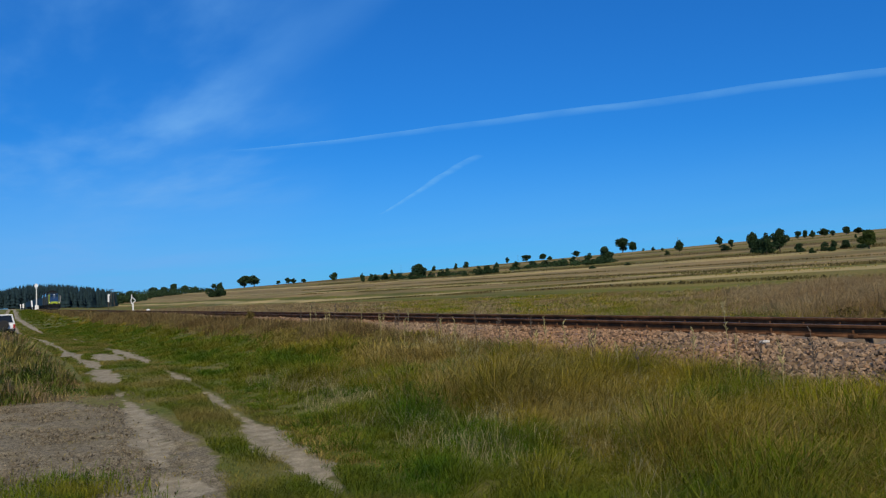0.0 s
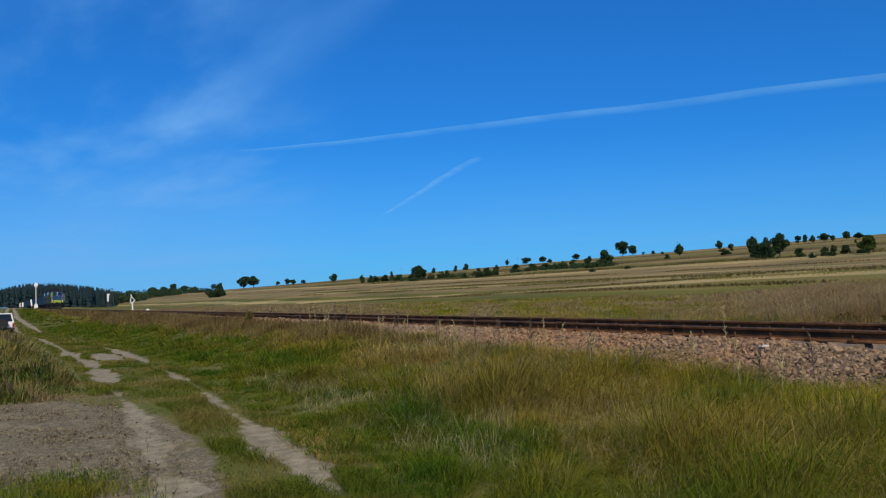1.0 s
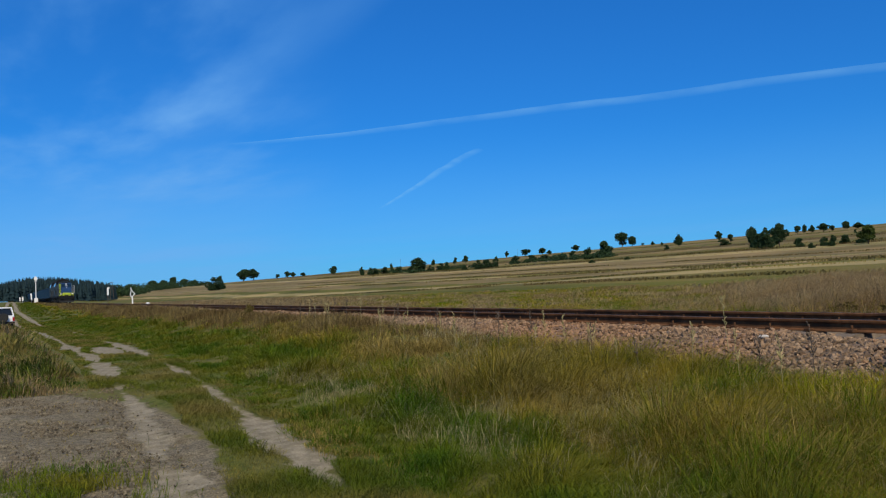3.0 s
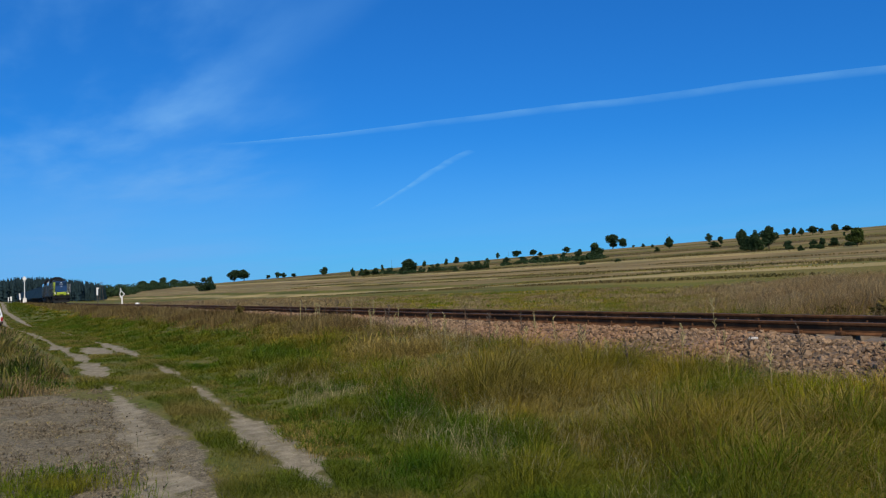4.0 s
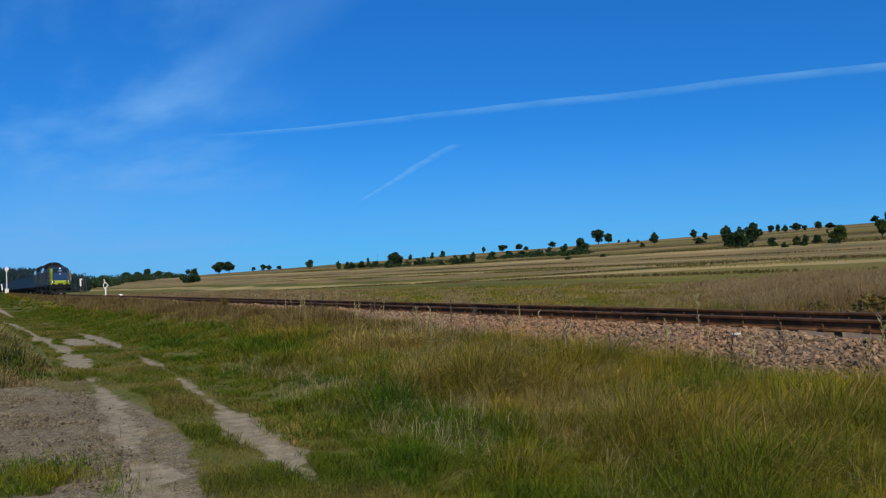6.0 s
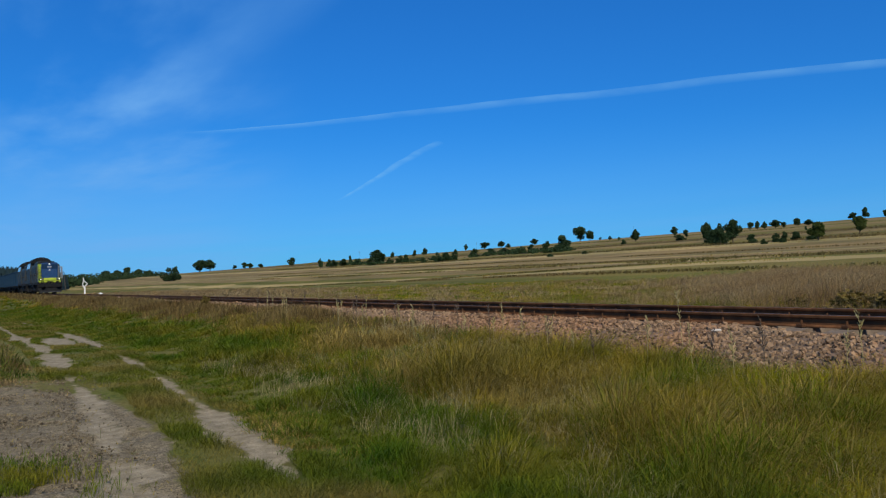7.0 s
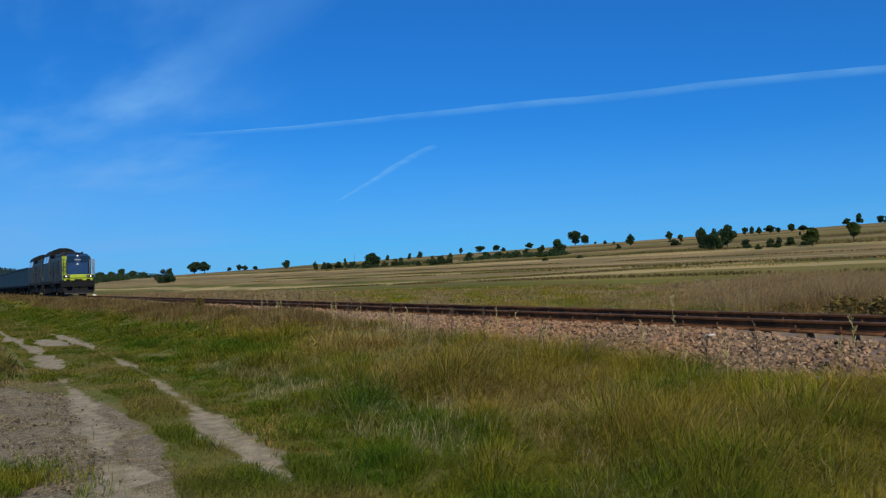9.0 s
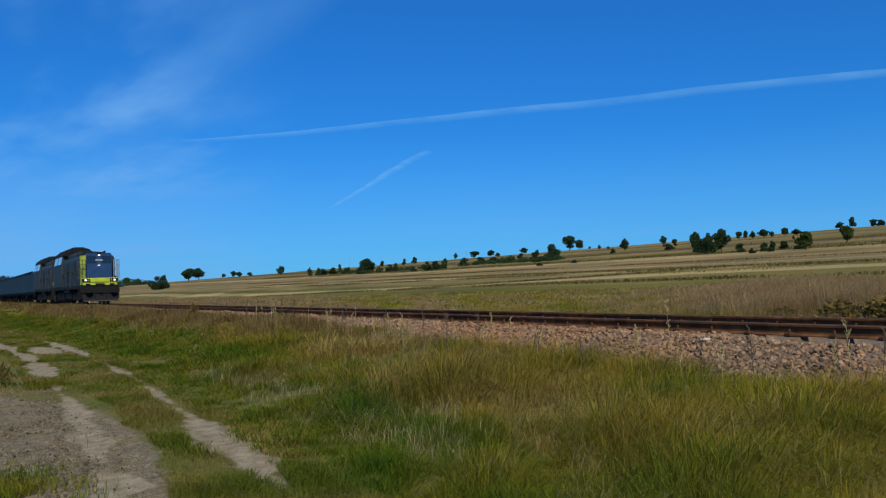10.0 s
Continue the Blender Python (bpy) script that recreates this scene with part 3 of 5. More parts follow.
def build_loco(corner="yellow"):
    """Origin on the rail head at the front buffers, nose towards +x, cab behind the long hood."""
    loco = tagged(empty("diesel_locomotive"), "dark grey diesel locomotive with blue nose and yellow-green front beam", "locomotive", "locomotives of the train")
    part("frame", box(bmesh.new(), -16.6, -0.5, -1.34, 1.34, 1.15, 1.45, 0.03), M["black"], loco)

    def hood(w, top, r=0.28, low=1.45):
        return [(-w, low), (w, low), (w, top - r), (w - r * 0.3, top - r * 0.3), (w - r, top), (-w + r, top), (-w + r * 0.3, top - r * 0.3), (-w, top - r)]
    part("hood", extrude_x(bmesh.new(), hood(1.22, 3.72, 0.3), -11.0, -1.5), M["grey"], loco)
    # nose: blue face between chamfered yellow-green corners
    nose = part("nose", extrude_x(bmesh.new(), hood(0.91, 3.84, 0.16), -1.5, -0.90), M["blue"], loco, "blue painted front end of the hood")
    part("upper_emblem", box(bmesh.new(), -0.90, -0.88, -0.26, 0.26, 3.24, 3.36, 0.008), M["steel"], nose, "pale bar of lettering")
    bm = bmesh.new()
    tri = [(-0.13, 2.86), (0.13, 2.86), (0.0, 3.0)]
    extrude_x(bm, tri, -0.90, -0.88)
    part("lower_emblem", bm, M["white"], nose, "small white triangular mark")
    part("top_lamp", rod(bmesh.new(), (-0.92, 0, 3.66), (-0.86, 0, 3.66), 0.06, n=12), M["lamp"], nose, "white upper headlight")
    part("lamp_hood", box(bmesh.new(), -0.95, -0.82, -0.16, 0.16, 3.77, 3.84, 0.02), M["black"], nose)
    for s in (-1, 1):
        part("windscreen", box(bmesh.new(), -0.91, -0.885, s * 0.52 - 0.34, s * 0.52 + 0.34, 3.05, 3.62, 0.01), M["dark_blue_glass"], nose, "dark blue window in the nose")
        part("nose_door", box(bmesh.new(), -0.91, -0.885, s * 0.46 - 0.40, s * 0.46 + 0.40, 2.02, 2.76, 0.01), M["blue"], nose)
        deep = 1.235 if s < 0 else 1.0
        part("corner_stripe", prism(bmesh.new(), [(-0.93, s * 0.915), (-1.5, s * deep), (-1.72, s * deep), (-1.72, s * 0.915)], 1.46, 3.66), M[corner], loco, "yellow-green chamfered corner of the hood" if corner == "yellow" else "")
    # front beam: band with lamps over a panelled apron
    beam = part("front_beam", box(bmesh.new(), -0.86, -0.44, -1.29, 1.29, 1.62, 1.95, 0.04), M["yellow"], loco, "yellow-green painted front beam")
    apron = part("apron", box(bmesh.new(), -0.80, -0.50, -1.20, 1.20, 1.30, 1.618, 0.03), M["yellow"], loco, "yellow-green panelled front apron")
    for y0, y1 in ((-1.0, -0.68), (-0.32, 0.32), (0.68, 1.0)):
        part("recess_panel", box(bmesh.new(), -0.51, -0.485, y0, y1, 1.36, 1.54, 0.01), M["black"], apron)
    for s in (-1, 1):
        hs = part("lamp_housing", box(bmesh.new(), -0.47, -0.42, s * 0.98 - 0.29, s * 0.98 + 0.29, 1.66, 1.91, 0.02), M["black"], beam)
        part("headlight", rod(bmesh.new(), (-0.44, s * 1.02, 1.785), (-0.40, s * 1.02, 1.785), 0.065, n=12), M["lamp"], hs, "lit white headlight")
        part("marker_light", rod(bmesh.new(), (-0.44, s * 0.80, 1.785), (-0.405, s * 0.80, 1.785), 0.05, n=10), M["steel"], hs)
        bm = rod(bmesh.new(), (-0.5, s * 0.875, 1.05), (-0.08, s * 0.875, 1.05), 0.10, n=12)
        rod(bm, (-0.08, s * 0.875, 1.05), (0.0, s * 0.875, 1.05), 0.24, n=16)
        part("buffer", bm, M["black"], loco)
        part("brake_hose", rod(bmesh.new(), (-0.42, s * 0.42, 0.95), (-0.30, s * 0.40, 0.48), 0.035, n=6), M["black"], loco)
    part("buffer_beam", box(bmesh.new(), -0.6, -0.42, -1.36, 1.36, 0.80, 1.29, 0.02), M["black"], loco)
    bm = bmesh.new()
    vs = [bm.verts.new(p) for p in ((-0.5, -1.35, 0.75), (-0.5, 1.35, 0.75), (-0.2, 1.2, 0.2), (-0.2, -1.2, 0.2), (-0.56, -1.35, 0.75), (-0.56, 1.35, 0.75), (-0.26, 1.2, 0.2), (-0.26, -1.2, 0.2))]
    for f in ((0, 1, 2, 3), (7, 6, 5, 4), (0, 4, 5, 1), (1, 5, 6, 2), (2, 6, 7, 3), (3, 7, 4, 0)):
        bm.faces.new([vs[i] for i in f])
    part("plough", bm, M["black"], loco)
    part("plough_edge", box(bmesh.new(), -0.24, -0.17, -1.2, 1.2, 0.19, 0.27, 0.01), M["handrail"], loco)
    part("coupling", rod(bmesh.new(), (-0.5, 0, 1.0), (-0.15, 0, 0.85), 0.06), M["black"], loco)
    part("rear_beam", box(bmesh.new(), -16.75, -16.6, -1.34, 1.34, 0.80, 1.45, 0.02), M["black"], loco)
    for s in (-1, 1):
        bm = rod(bmesh.new(), (-16.75, s * 0.875, 1.05), (-17.08, s * 0.875, 1.05), 0.10, n=12)
        rod(bm, (-17.08, s * 0.875, 1.05), (-17.15, s * 0.875, 1.05), 0.24, n=16)
        part("buffer", bm, M["black"], loco)
    # roof of the hood: radiator, raised silencer housing, fan, exhaust and horn
    part("cooling_unit", extrude_x(bmesh.new(), hood(0.85, 3.98, 0.2, 3.6), -6.0, -2.8), M["black"], loco)
    raised = part("silencer_housing", extrude_x(bmesh.new(), hood(0.9, 4.2, 0.3, 3.6), -11.0, -6.0), M["grey"], loco)
    part("exhaust", box(bmesh.new(), -10.2, -9.0, -0.75, 0.1, 4.16, 4.70, 0.08), M["black"], raised)
    part("roof_fan", rod(bmesh.new(), (-3.8, 0, 3.96), (-3.8, 0, 4.04), 0.7, n=18), M["black"], loco)
    part("horn", rod(bmesh.new(), (-2.1, 0.5, 3.95), (-1.6, 0.5, 3.95), 0.05, 0.10), M["black"], loco)
    # cab
    cab = part("cab", extrude_x(bmesh.new(), [(-1.36, 1.45), (1.36, 1.45), (1.38, 3.30), (1.22, 4.10), (-1.22, 4.10), (-1.38, 3.30)], -16.4, -11.0), M["grey"], loco)
    part("cab_roof", extrude_x(bmesh.new(), [(-1.28, 4.04), (1.28, 4.04), (1.16, 4.34), (0.8, 4.64), (0.3, 4.80), (-0.3, 4.80), (-0.8, 4.64), (-1.16, 4.34)], -16.5, -10.7), M["black"], loco)
    for s in (-1, 1):
        for x0, x1 in ((-16.0, -13.9), (-13.5, -11.4)):
            bm = bmesh.new()
            q = [(s * 1.372, 3.34), (s * 1.24, 4.0), (s * 1.262, 4.004), (s * 1.394, 3.344)]
            extrude_x(bm, q, x0, x1)
            part("side_window", bm, M["pane"], cab, "side window of the cab, shiny with sky light")
        part("front_window", box(bmesh.new(), -11.0, -10.975, s * 1.05 - 0.12, s * 1.05 + 0.12, 3.78, 4.02, 0.01), M["dark_blue_glass"], cab)
        part("cab_door", box(bmesh.new(), -16.2, -15.5, s * 1.37 - 0.02, s * 1.37 + 0.02, 1.5, 3.2, 0.01), M["grey"], cab)
    for s in (-1, 1):
        for k in range(9):
            x = -10.9 + k * 1.02
            if k in (2, 6):
                g = part("hood_grille", box(bmesh.new(), x, x + 0.92, s * 1.22 - 0.02, s * 1.22 + 0.02, 1.75, 3.25, 0.01), M["black"], loco)
                for j in range(9):
                    z = 1.82 + 0.155 * j
                    part("slat", box(bmesh.new(), x + 0.04, x + 0.88, s * 1.245 - 0.012, s * 1.245 + 0.012, z, z + 0.06), M["grey"], g)
            else:
                d = part("hood_door", box(bmesh.new(), x, x + 0.92, s * 1.22 - 0.02, s * 1.22 + 0.02, 1.6, 3.25, 0.01), M["grey"], loco)
                part("door_latch", box(bmesh.new(), x + 0.80, x + 0.86, s * 1.25 - 0.015, s * 1.25 + 0.015, 2.3, 2.5), M["black"], d)
    # handrails, end rails and steps
    for s in (-1, 1):
        for x in (-3.2, -5.8, -8.4, -10.9, -16.5):
            part("handrail", rod(bmesh.new(), (x, s * 1.38, 1.3), (x, s * 1.38, 2.6), 0.022, n=6), M["handrail"], loco)
        part("walkway_rail", rod(bmesh.new(), (-10.9, s * 1.38, 2.6), (-1.6, s * 1.38, 2.6), 0.022, n=6), M["handrail"], loco)
        bm = bmesh.new()
        for x, y in ((-0.6, 0.98), (-0.6, 1.2), (-0.6, 1.40), (-1.15, 1.40), (-1.6, 1.40)):
            rod(bm, (x, s * y, 1.9), (x, s * y, 3.3), 0.024, n=6)
        for z in (2.25, 2.6, 2.95, 3.3):
            rod(bm, (-0.6, s * 0.98, z), (-0.6, s * 1.40, z), 0.022, n=6)
            rod(bm, (-0.6, s * 1.40, z), (-1.6, s * 1.40, z), 0.022, n=6)
        part("front_rail", bm, M["handrail"] if s < 0 else M["steel"], loco)
        bm = bmesh.new()
        for k in range(3):
            box(bm, -1.3, -0.7, s * 1.22 - 0.15, s * 1.22 + 0.15, 0.42 + 0.33 * k, 0.46 + 0.33 * k)
        for x in (-1.3, -0.7):
            box(bm, x - 0.02, x + 0.02, s * 1.36 - 0.02, s * 1.36 + 0.02, 0.4, 1.2)
        part("steps", bm, M["black"], loco)
        part("sand_box", box(bmesh.new(), -2.1, -1.5, s * 1.2 - 0.12, s * 1.2 + 0.12, 0.75, 1.14, 0.05), M["black"], loco)
        part("air_reservoir", rod(bmesh.new(), (-9.9, s * 1.15, 1.0), (-7.1, s * 1.15, 1.0), 0.17, n=14), M["black"], loco)
    part("fuel_tank", box(bmesh.new(), -10.2, -6.8, -1.2, 1.2, 0.35, 0.98, 0.12), M["black"], loco)
    for x in (-3.6, -13.4):
        for s in (-1, 1):
            bm = bmesh.new()
            box(bm, x - 2.3, x + 2.3, s * 1.05 - 0.08, s * 1.05 + 0.08, 0.5, 0.95, 0.05)
            for dx in (-1.7, 0, 1.7):
                box(bm, x + dx - 0.22, x + dx + 0.22, s * 1.12 - 0.1, s * 1.12 + 0.1, 0.3, 0.72, 0.04)
                rod(bm, (x + dx + 0.45, s * 1.1, 0.72), (x + dx + 0.45, s * 1.1, 1.12), 0.12)
            part("bogie_frame", bm, M["black"], loco)
        for dx in (-1.7, 0, 1.7):
            wheelset(loco, x + dx)
    return loco


def build_wagon():
    """Open goods wagon; origin on the rail head at its front buffers."""
    wg = tagged(empty("open_goods_wagon"), "blue-grey steel open goods wagon with ribbed sides", "wagon", "wagons of the train")
    bm = bmesh.new()
    for s in (-1, 1):
        box(bm, -13.4, -0.65, s * 1.38 - 0.03, s * 1.38 + 0.03, 1.25, 3.35)
    for x in (-13.4, -0.65):
        box(bm, x - 0.03, x + 0.03, -1.38, 1.38, 1.25, 3.35)
    box(bm, -13.4, -0.65, -1.38, 1.38, 1.2, 1.3)
    part("body", bm, M["wagon"], wg)
    for s in (-1, 1):
        for k in range(9):
            x = -13.3 + k * 1.57
            part("rib", box(bmesh.new(), x - 0.07, x + 0.07, s * 1.46 - 0.07, s * 1.46 + 0.07, 1.2, 3.35, 0.015), M["wagon"], wg)
        part("top_rail", box(bmesh.new(), -13.45, -0.6, s * 1.42 - 0.09, s * 1.42 + 0.09, 3.33, 3.47, 0.02), M["wagon"], wg)
    for x in (-13.42, -0.62):
        part("end_rail", box(bmesh.new(), x - 0.08, x + 0.08, -1.3, 1.3, 3.33, 3.47, 0.02), M["wagon"], wg)
    part("underframe", box(bmesh.new(), -13.5, -0.5, -1.25, 1.25, 0.95, 1.19, 0.02), M["black"], wg)
    for x in (-0.5, -13.5):
        d = 0.5 if x > -5 else -0.5
        for s in (-1, 1):
            bm = rod(bmesh.new(), (x, s * 0.875, 1.05), (x + d * 0.8, s * 0.875, 1.05), 0.09)
            rod(bm, (x + d * 0.8, s * 0.875, 1.05), (x + d, s * 0.875, 1.05), 0.23, n=14)
            part("buffer", bm, M["black"], wg)
    for x in (-2.6, -11.4):
        for s in (-1, 1):
            bm = bmesh.new()
            box(bm, x - 1.3, x + 1.3, s * 1.02 - 0.07, s * 1.02 + 0.07, 0.5, 0.9, 0.05)
            for dx in (-0.9, 0.9):
                box(bm, x + dx - 0.18, x + dx + 0.18, s * 1.1 - 0.09, s * 1.1 + 0.09, 0.32, 0.68, 0.03)
            part("bogie_frame", bm, M["black"], wg)
        for dx in (-0.9, 0.9):
            wheelset(wg, x + dx)
    return wg


TRAIN = []
first = build_loco()
TRAIN.append((first, 0.0, 0))
second = build_loco("grey")
tagged(second, "dark grey diesel locomotive coupled behind the leading one")
TRAIN.append((second, -17.2, 0))
wagon = build_wagon()
TRAIN.append((wagon, -34.4, 0))
for i in range(1, 13):
    TRAIN.append((copy_thing(wagon, pose(0, MID, RAIL_TOP)), -34.4 - 14.0 * i, 0))


# ---- contrails ----
def contrail(name, way, width, label):
    """A ribbon of ice cloud, high in the sky, along a smooth way of (x, y)."""
    n = 90
    t = np.linspace(0, len(way) - 1, n)
    x = np.interp(t, np.arange(len(way)), [w[0] for w in way])
    y = np.interp(t, np.arange(len(way)), [w[1] for w in way])
    k = np.ones(9) / 9
    xs, ys = np.convolve(np.pad(x, 4, "reflect", reflect_type="odd"), k, "valid"), np.convolve(np.pad(y, 4, "reflect", reflect_type="odd"), k, "valid")
    dx, dy = np.gradient(xs), np.gradient(ys)
    ln = np.hypot(dx, dy)
    nx, ny = -dy / ln, dx / ln
    wob = (vnoise(t * 22 / len(way), t * 0, 31) - 0.5) * width * 0.35
    u = np.linspace(-1, 1, 7)
    grow = 0.35 + 0.65 * np.minimum(1, np.linspace(0, 2.2, n))
    U, _ = np.meshgrid(u, t)
    X = xs[:, None] + nx[:, None] * (U * width * grow[:, None] + wob[:, None])
    Y = ys[:, None] + ny[:, None] * (U * width * grow[:, None] + wob[:, None])
    Z = np.full_like(X, 350.0) + 6 * (1 - U * U)
    idx = np.arange(X.size).reshape(X.shape)
    a, b, c, d = idx[:-1, :-1].ravel(), idx[1:, :-1].ravel(), idx[1:, 1:].ravel(), idx[:-1, 1:].ravel()
    me = raw_mesh(name, np.stack([X.ravel(), Y.ravel(), Z.ravel()], 1), np.concatenate([np.stack([a, b, c], 1), np.stack([a, c, d], 1)]), M["contrail"])
    edge = (1 - U * U) * np.minimum(1, np.linspace(0, 14, n))[:, None] * np.minimum(1, np.linspace(9, 0.4, n))[:, None]
    me.attributes.new("thick", "FLOAT", "POINT").data.foreach_set("value", edge.astype(np.float32).ravel())
    ob = tagged(new(name, me), label, "contrail", "contrails in the sky")
    ob.visible_shadow = False
    return ob


def contrail_material():
    m = bpy.data.materials.new("glowing_contrail_cloud")
    m.use_nodes = True
    nt = m.node_tree
    nt.nodes.remove(nt.nodes["Principled BSDF"])
    at = nt.nodes.new("ShaderNodeAttribute")
    at.attribute_name = "thick"
    tc = nt.nodes.new("ShaderNodeTexCoord")
    n = nt.nodes.new("ShaderNodeTexNoise")
    n.inputs["Scale"].default_value, n.inputs["Detail"].default_value = 0.012, 5
    nt.links.new(tc.outputs["Object"], n.inputs["Vector"])
    mr = nt.nodes.new("ShaderNodeMapRange")
    mr.inputs[1].default_value, mr.inputs[2].default_value, mr.inputs[3].default_value, mr.inputs[4].default_value = 0.3, 0.7, 0.10, 0.29
    nt.links.new(n.outputs[0], mr.inputs[0])
    mu = nt.nodes.new("ShaderNodeMath")
    mu.operation = "MULTIPLY"
    nt.links.new(at.outputs["Fac"], mu.inputs[0])
    nt.links.new(mr.outputs[0], mu.inputs[1])
    # pale blue emission stands in for sunlight scattered by the ice cloud
    em = nt.nodes.new("ShaderNodeEmission")
    em.inputs[0].default_value = (0.30, 0.66, 1.0, 1)
    em.inputs[1].default_value = 0.88
    tr = nt.nodes.new("ShaderNodeBsdfTransparent")
    mix = nt.nodes.new("ShaderNodeMixShader")
    nt.links.new(mu.outputs[0], mix.inputs[0])
    nt.links.new(tr.outputs[0], mix.inputs[1])
    nt.links.new(em.outputs[0], mix.inputs[2])
    nt.links.new(mix.outputs[0], nt.nodes["Material Output"].inputs[0])
    return m


M["contrail"] = contrail_material()
contrail("contrail", [(-1960, 478), (-1748, 693), (-1530, 862), (-1270, 1080), (-1012, 1266), (-815, 1440), (-420, 1790)], 38, "long thin white contrail across the blue sky")
contrail("contrail", [(-3417, 1507), (-2495, 1269), (-2059, 1149), (-1860, 1110)], 20, "short curved white contrail in the blue sky")


# ---- trees and bushes ----
def leaf_cloud(rng, lobes, n, size):
    """n small leaf clumps (two triangles each) spread over the lobes (centre, radii)."""
    vol = np.array([r[0] * r[1] * r[2] for _, r in lobes]) ** 0.7
    pick = rng.choice(len(lobes), n, p=vol / vol.sum())
    d = rng.normal(size=(n, 3))
    d /= np.linalg.norm(d, axis=1)[:, None]
    rad = 0.45 + 0.6 * rng.random(n) ** 0.6
    c = np.array([l[0] for l in lobes])[pick] + d * rad[:, None] * np.array([l[1] for l in lobes])[pick]
    a = rng.normal(size=(n, 3))
    a /= np.linalg.norm(a, axis=1)[:, None]
    b = np.cross(a, rng.normal(size=(n, 3)))
    b /= np.linalg.norm(b, axis=1)[:, None]
    s = size * (0.6 + 0.8 * rng.random(n))[:, None]
    co = np.stack([c - a * s, c + b * s * 0.6, c + a * s, c - b * s * 0.6], 1).reshape(-1, 3)
    k = np.arange(n)[:, None] * 4
    return co, np.concatenate([k + [0, 1, 2], k + [0, 2, 3]])


def build_tree(kind, seed, n=2600):
    """A tree one metre high and one metre wide, to be scaled; kind: broad, tall, birch or bush."""
    rng = np.random.default_rng(seed)
    words = {"broad": ("field_tree", "dark green broadleaf tree standing on the hillside", "tree"),
             "tall": ("field_tree", "dark slim broadleaf tree on the field edge", "tree"),
             "birch": ("birch_tree", "light olive-green birch tree on the hillside", "tree"),
             "shrub": ("shrub", "low brownish-green shrub beyond the railway", "bush"),
             "bush": ("bush", "dark green bush on a field boundary", "bush")}[kind]
    tree = tagged(empty(words[0]), words[1], words[2], "trees and bushes on the hill")
    low = {"broad": 0.14, "tall": 0.10, "birch": 0.16, "bush": -0.05, "shrub": -0.05}[kind]
    bm = bmesh.new()
    rod(bm, (0, 0, -0.06), (0.01, 0, 0.55), 0.035 if kind != "bush" else 0.02, 0.012, 7)
    lobes = []
    m = {"broad": 11, "tall": 9, "birch": 9, "bush": 8, "shrub": 8}[kind]
    for k in range(m):
        a = rng.uniform(0, 6.28)
        z = low + (1 - low) * rng.uniform(0.15, 0.84)
        lim = math.sin(math.pi * min(1, max(0.12, (z - low) / (1 - low) * 0.85 + 0.12)))
        r = rng.uniform(0.05, 0.33) * lim
        rr = rng.uniform(0.17, 0.25) * (0.6 + 0.5 * lim)
        c = (r * math.cos(a), r * math.sin(a), z)
        lobes.append((c, (rr, rr, rr * rng.uniform(0.6, 0.95))))
        rod(bm, (0, 0, max(0.05, z * 0.45)), c, 0.014, 0.004, 5)
    lobes.append(((0, 0, 0.86), (0.14, 0.14, 0.13)))
    if kind in ("bush", "shrub"):
        for k in range(5):
            a = rng.uniform(0, 6.28)
            lobes.append(((0.27 * math.cos(a), 0.27 * math.sin(a), 0.2), (0.22, 0.22, 0.2)))
    part("trunk", bm, M["bark"], tree)
    co, tris = leaf_cloud(rng, lobes, n, 0.04 if kind == "shrub" else 0.047)
    crown = new("crown", raw_mesh("crown", co, tris, M[{"birch": "leaf2", "shrub": "leaf3"}.get(kind, "leaf")]))
    crown.parent = tree
    return tree


RIDGE_TREES = [(-503, 488, 10.1, 7.7), (-546, 579, 9.3, 6.5), (-457, 497, 6.5, 4.6), (-307, 350, 10.7, 6.4), (-260, 305, 9.7, 6), (-266, 321, 11.1, 8), (-482, 605, 7.2, 5.8), (-470, 599, 7.6, 4.2), (-462, 598, 6.6, 5.2), (-458, 607, 7.2, 9.4), (-443, 598, 5, 4.6), (-447, 621, 7.1, 6.8), (-435, 620, 5.1, 9.3), (-918, 586, 9, 5.2), (-936, 628, 9.5, 14.7), (-998, 699, 9.5, 11.7), (-822, 586, 5.4, 6.9), (-868, 661, 8.6, 10.5), (-816, 695, 19.3, 17.6), (-859, 749, 13.7, 12.5), (-676, 618, 4.8, 4.4)]
MORE_TREES = [(-630, 588, 3.5, 3), (-744, 665, 3.3, 4.1), (-1088, 407, 11.8, 11.9), (-706, 292, 9.4, 4.7), (-805, 367, 9.1, 4.9), (-654, 325, 12.5, 15), (-878, 456, 8.2, 5.4), (-867, 480, 8.1, 6.1), (-870, 496, 8.9, 7.5), (-696, 432, 6.2, 3.9), (-748, 351, 5.7, 4), (-526, 847, 12.2, 7.5), (-555, 870, 8, 9.2), (-512, 863, 7.9, 9.6), (-420, 720, 6.1, 8)]
WEST_TREES = [(-1741, 306, 20.8, 17), (-1540, 398, 21.6, 28.3), (-1474, 399, 20.4, 25.1), (-1412, 425, 6.9, 8.1), (-1333, 418, 10.4, 12.4), (-1244, 399, 8.7, 10.7), (-1257, 419, 6.2, 9.1), (-1753, 331, 15.3, 19.6), (-1690, 338, 11.7, 14.2), (-1825, 300, 17.2, 20.3), (-1820, 276, 18.2, 20.2)]
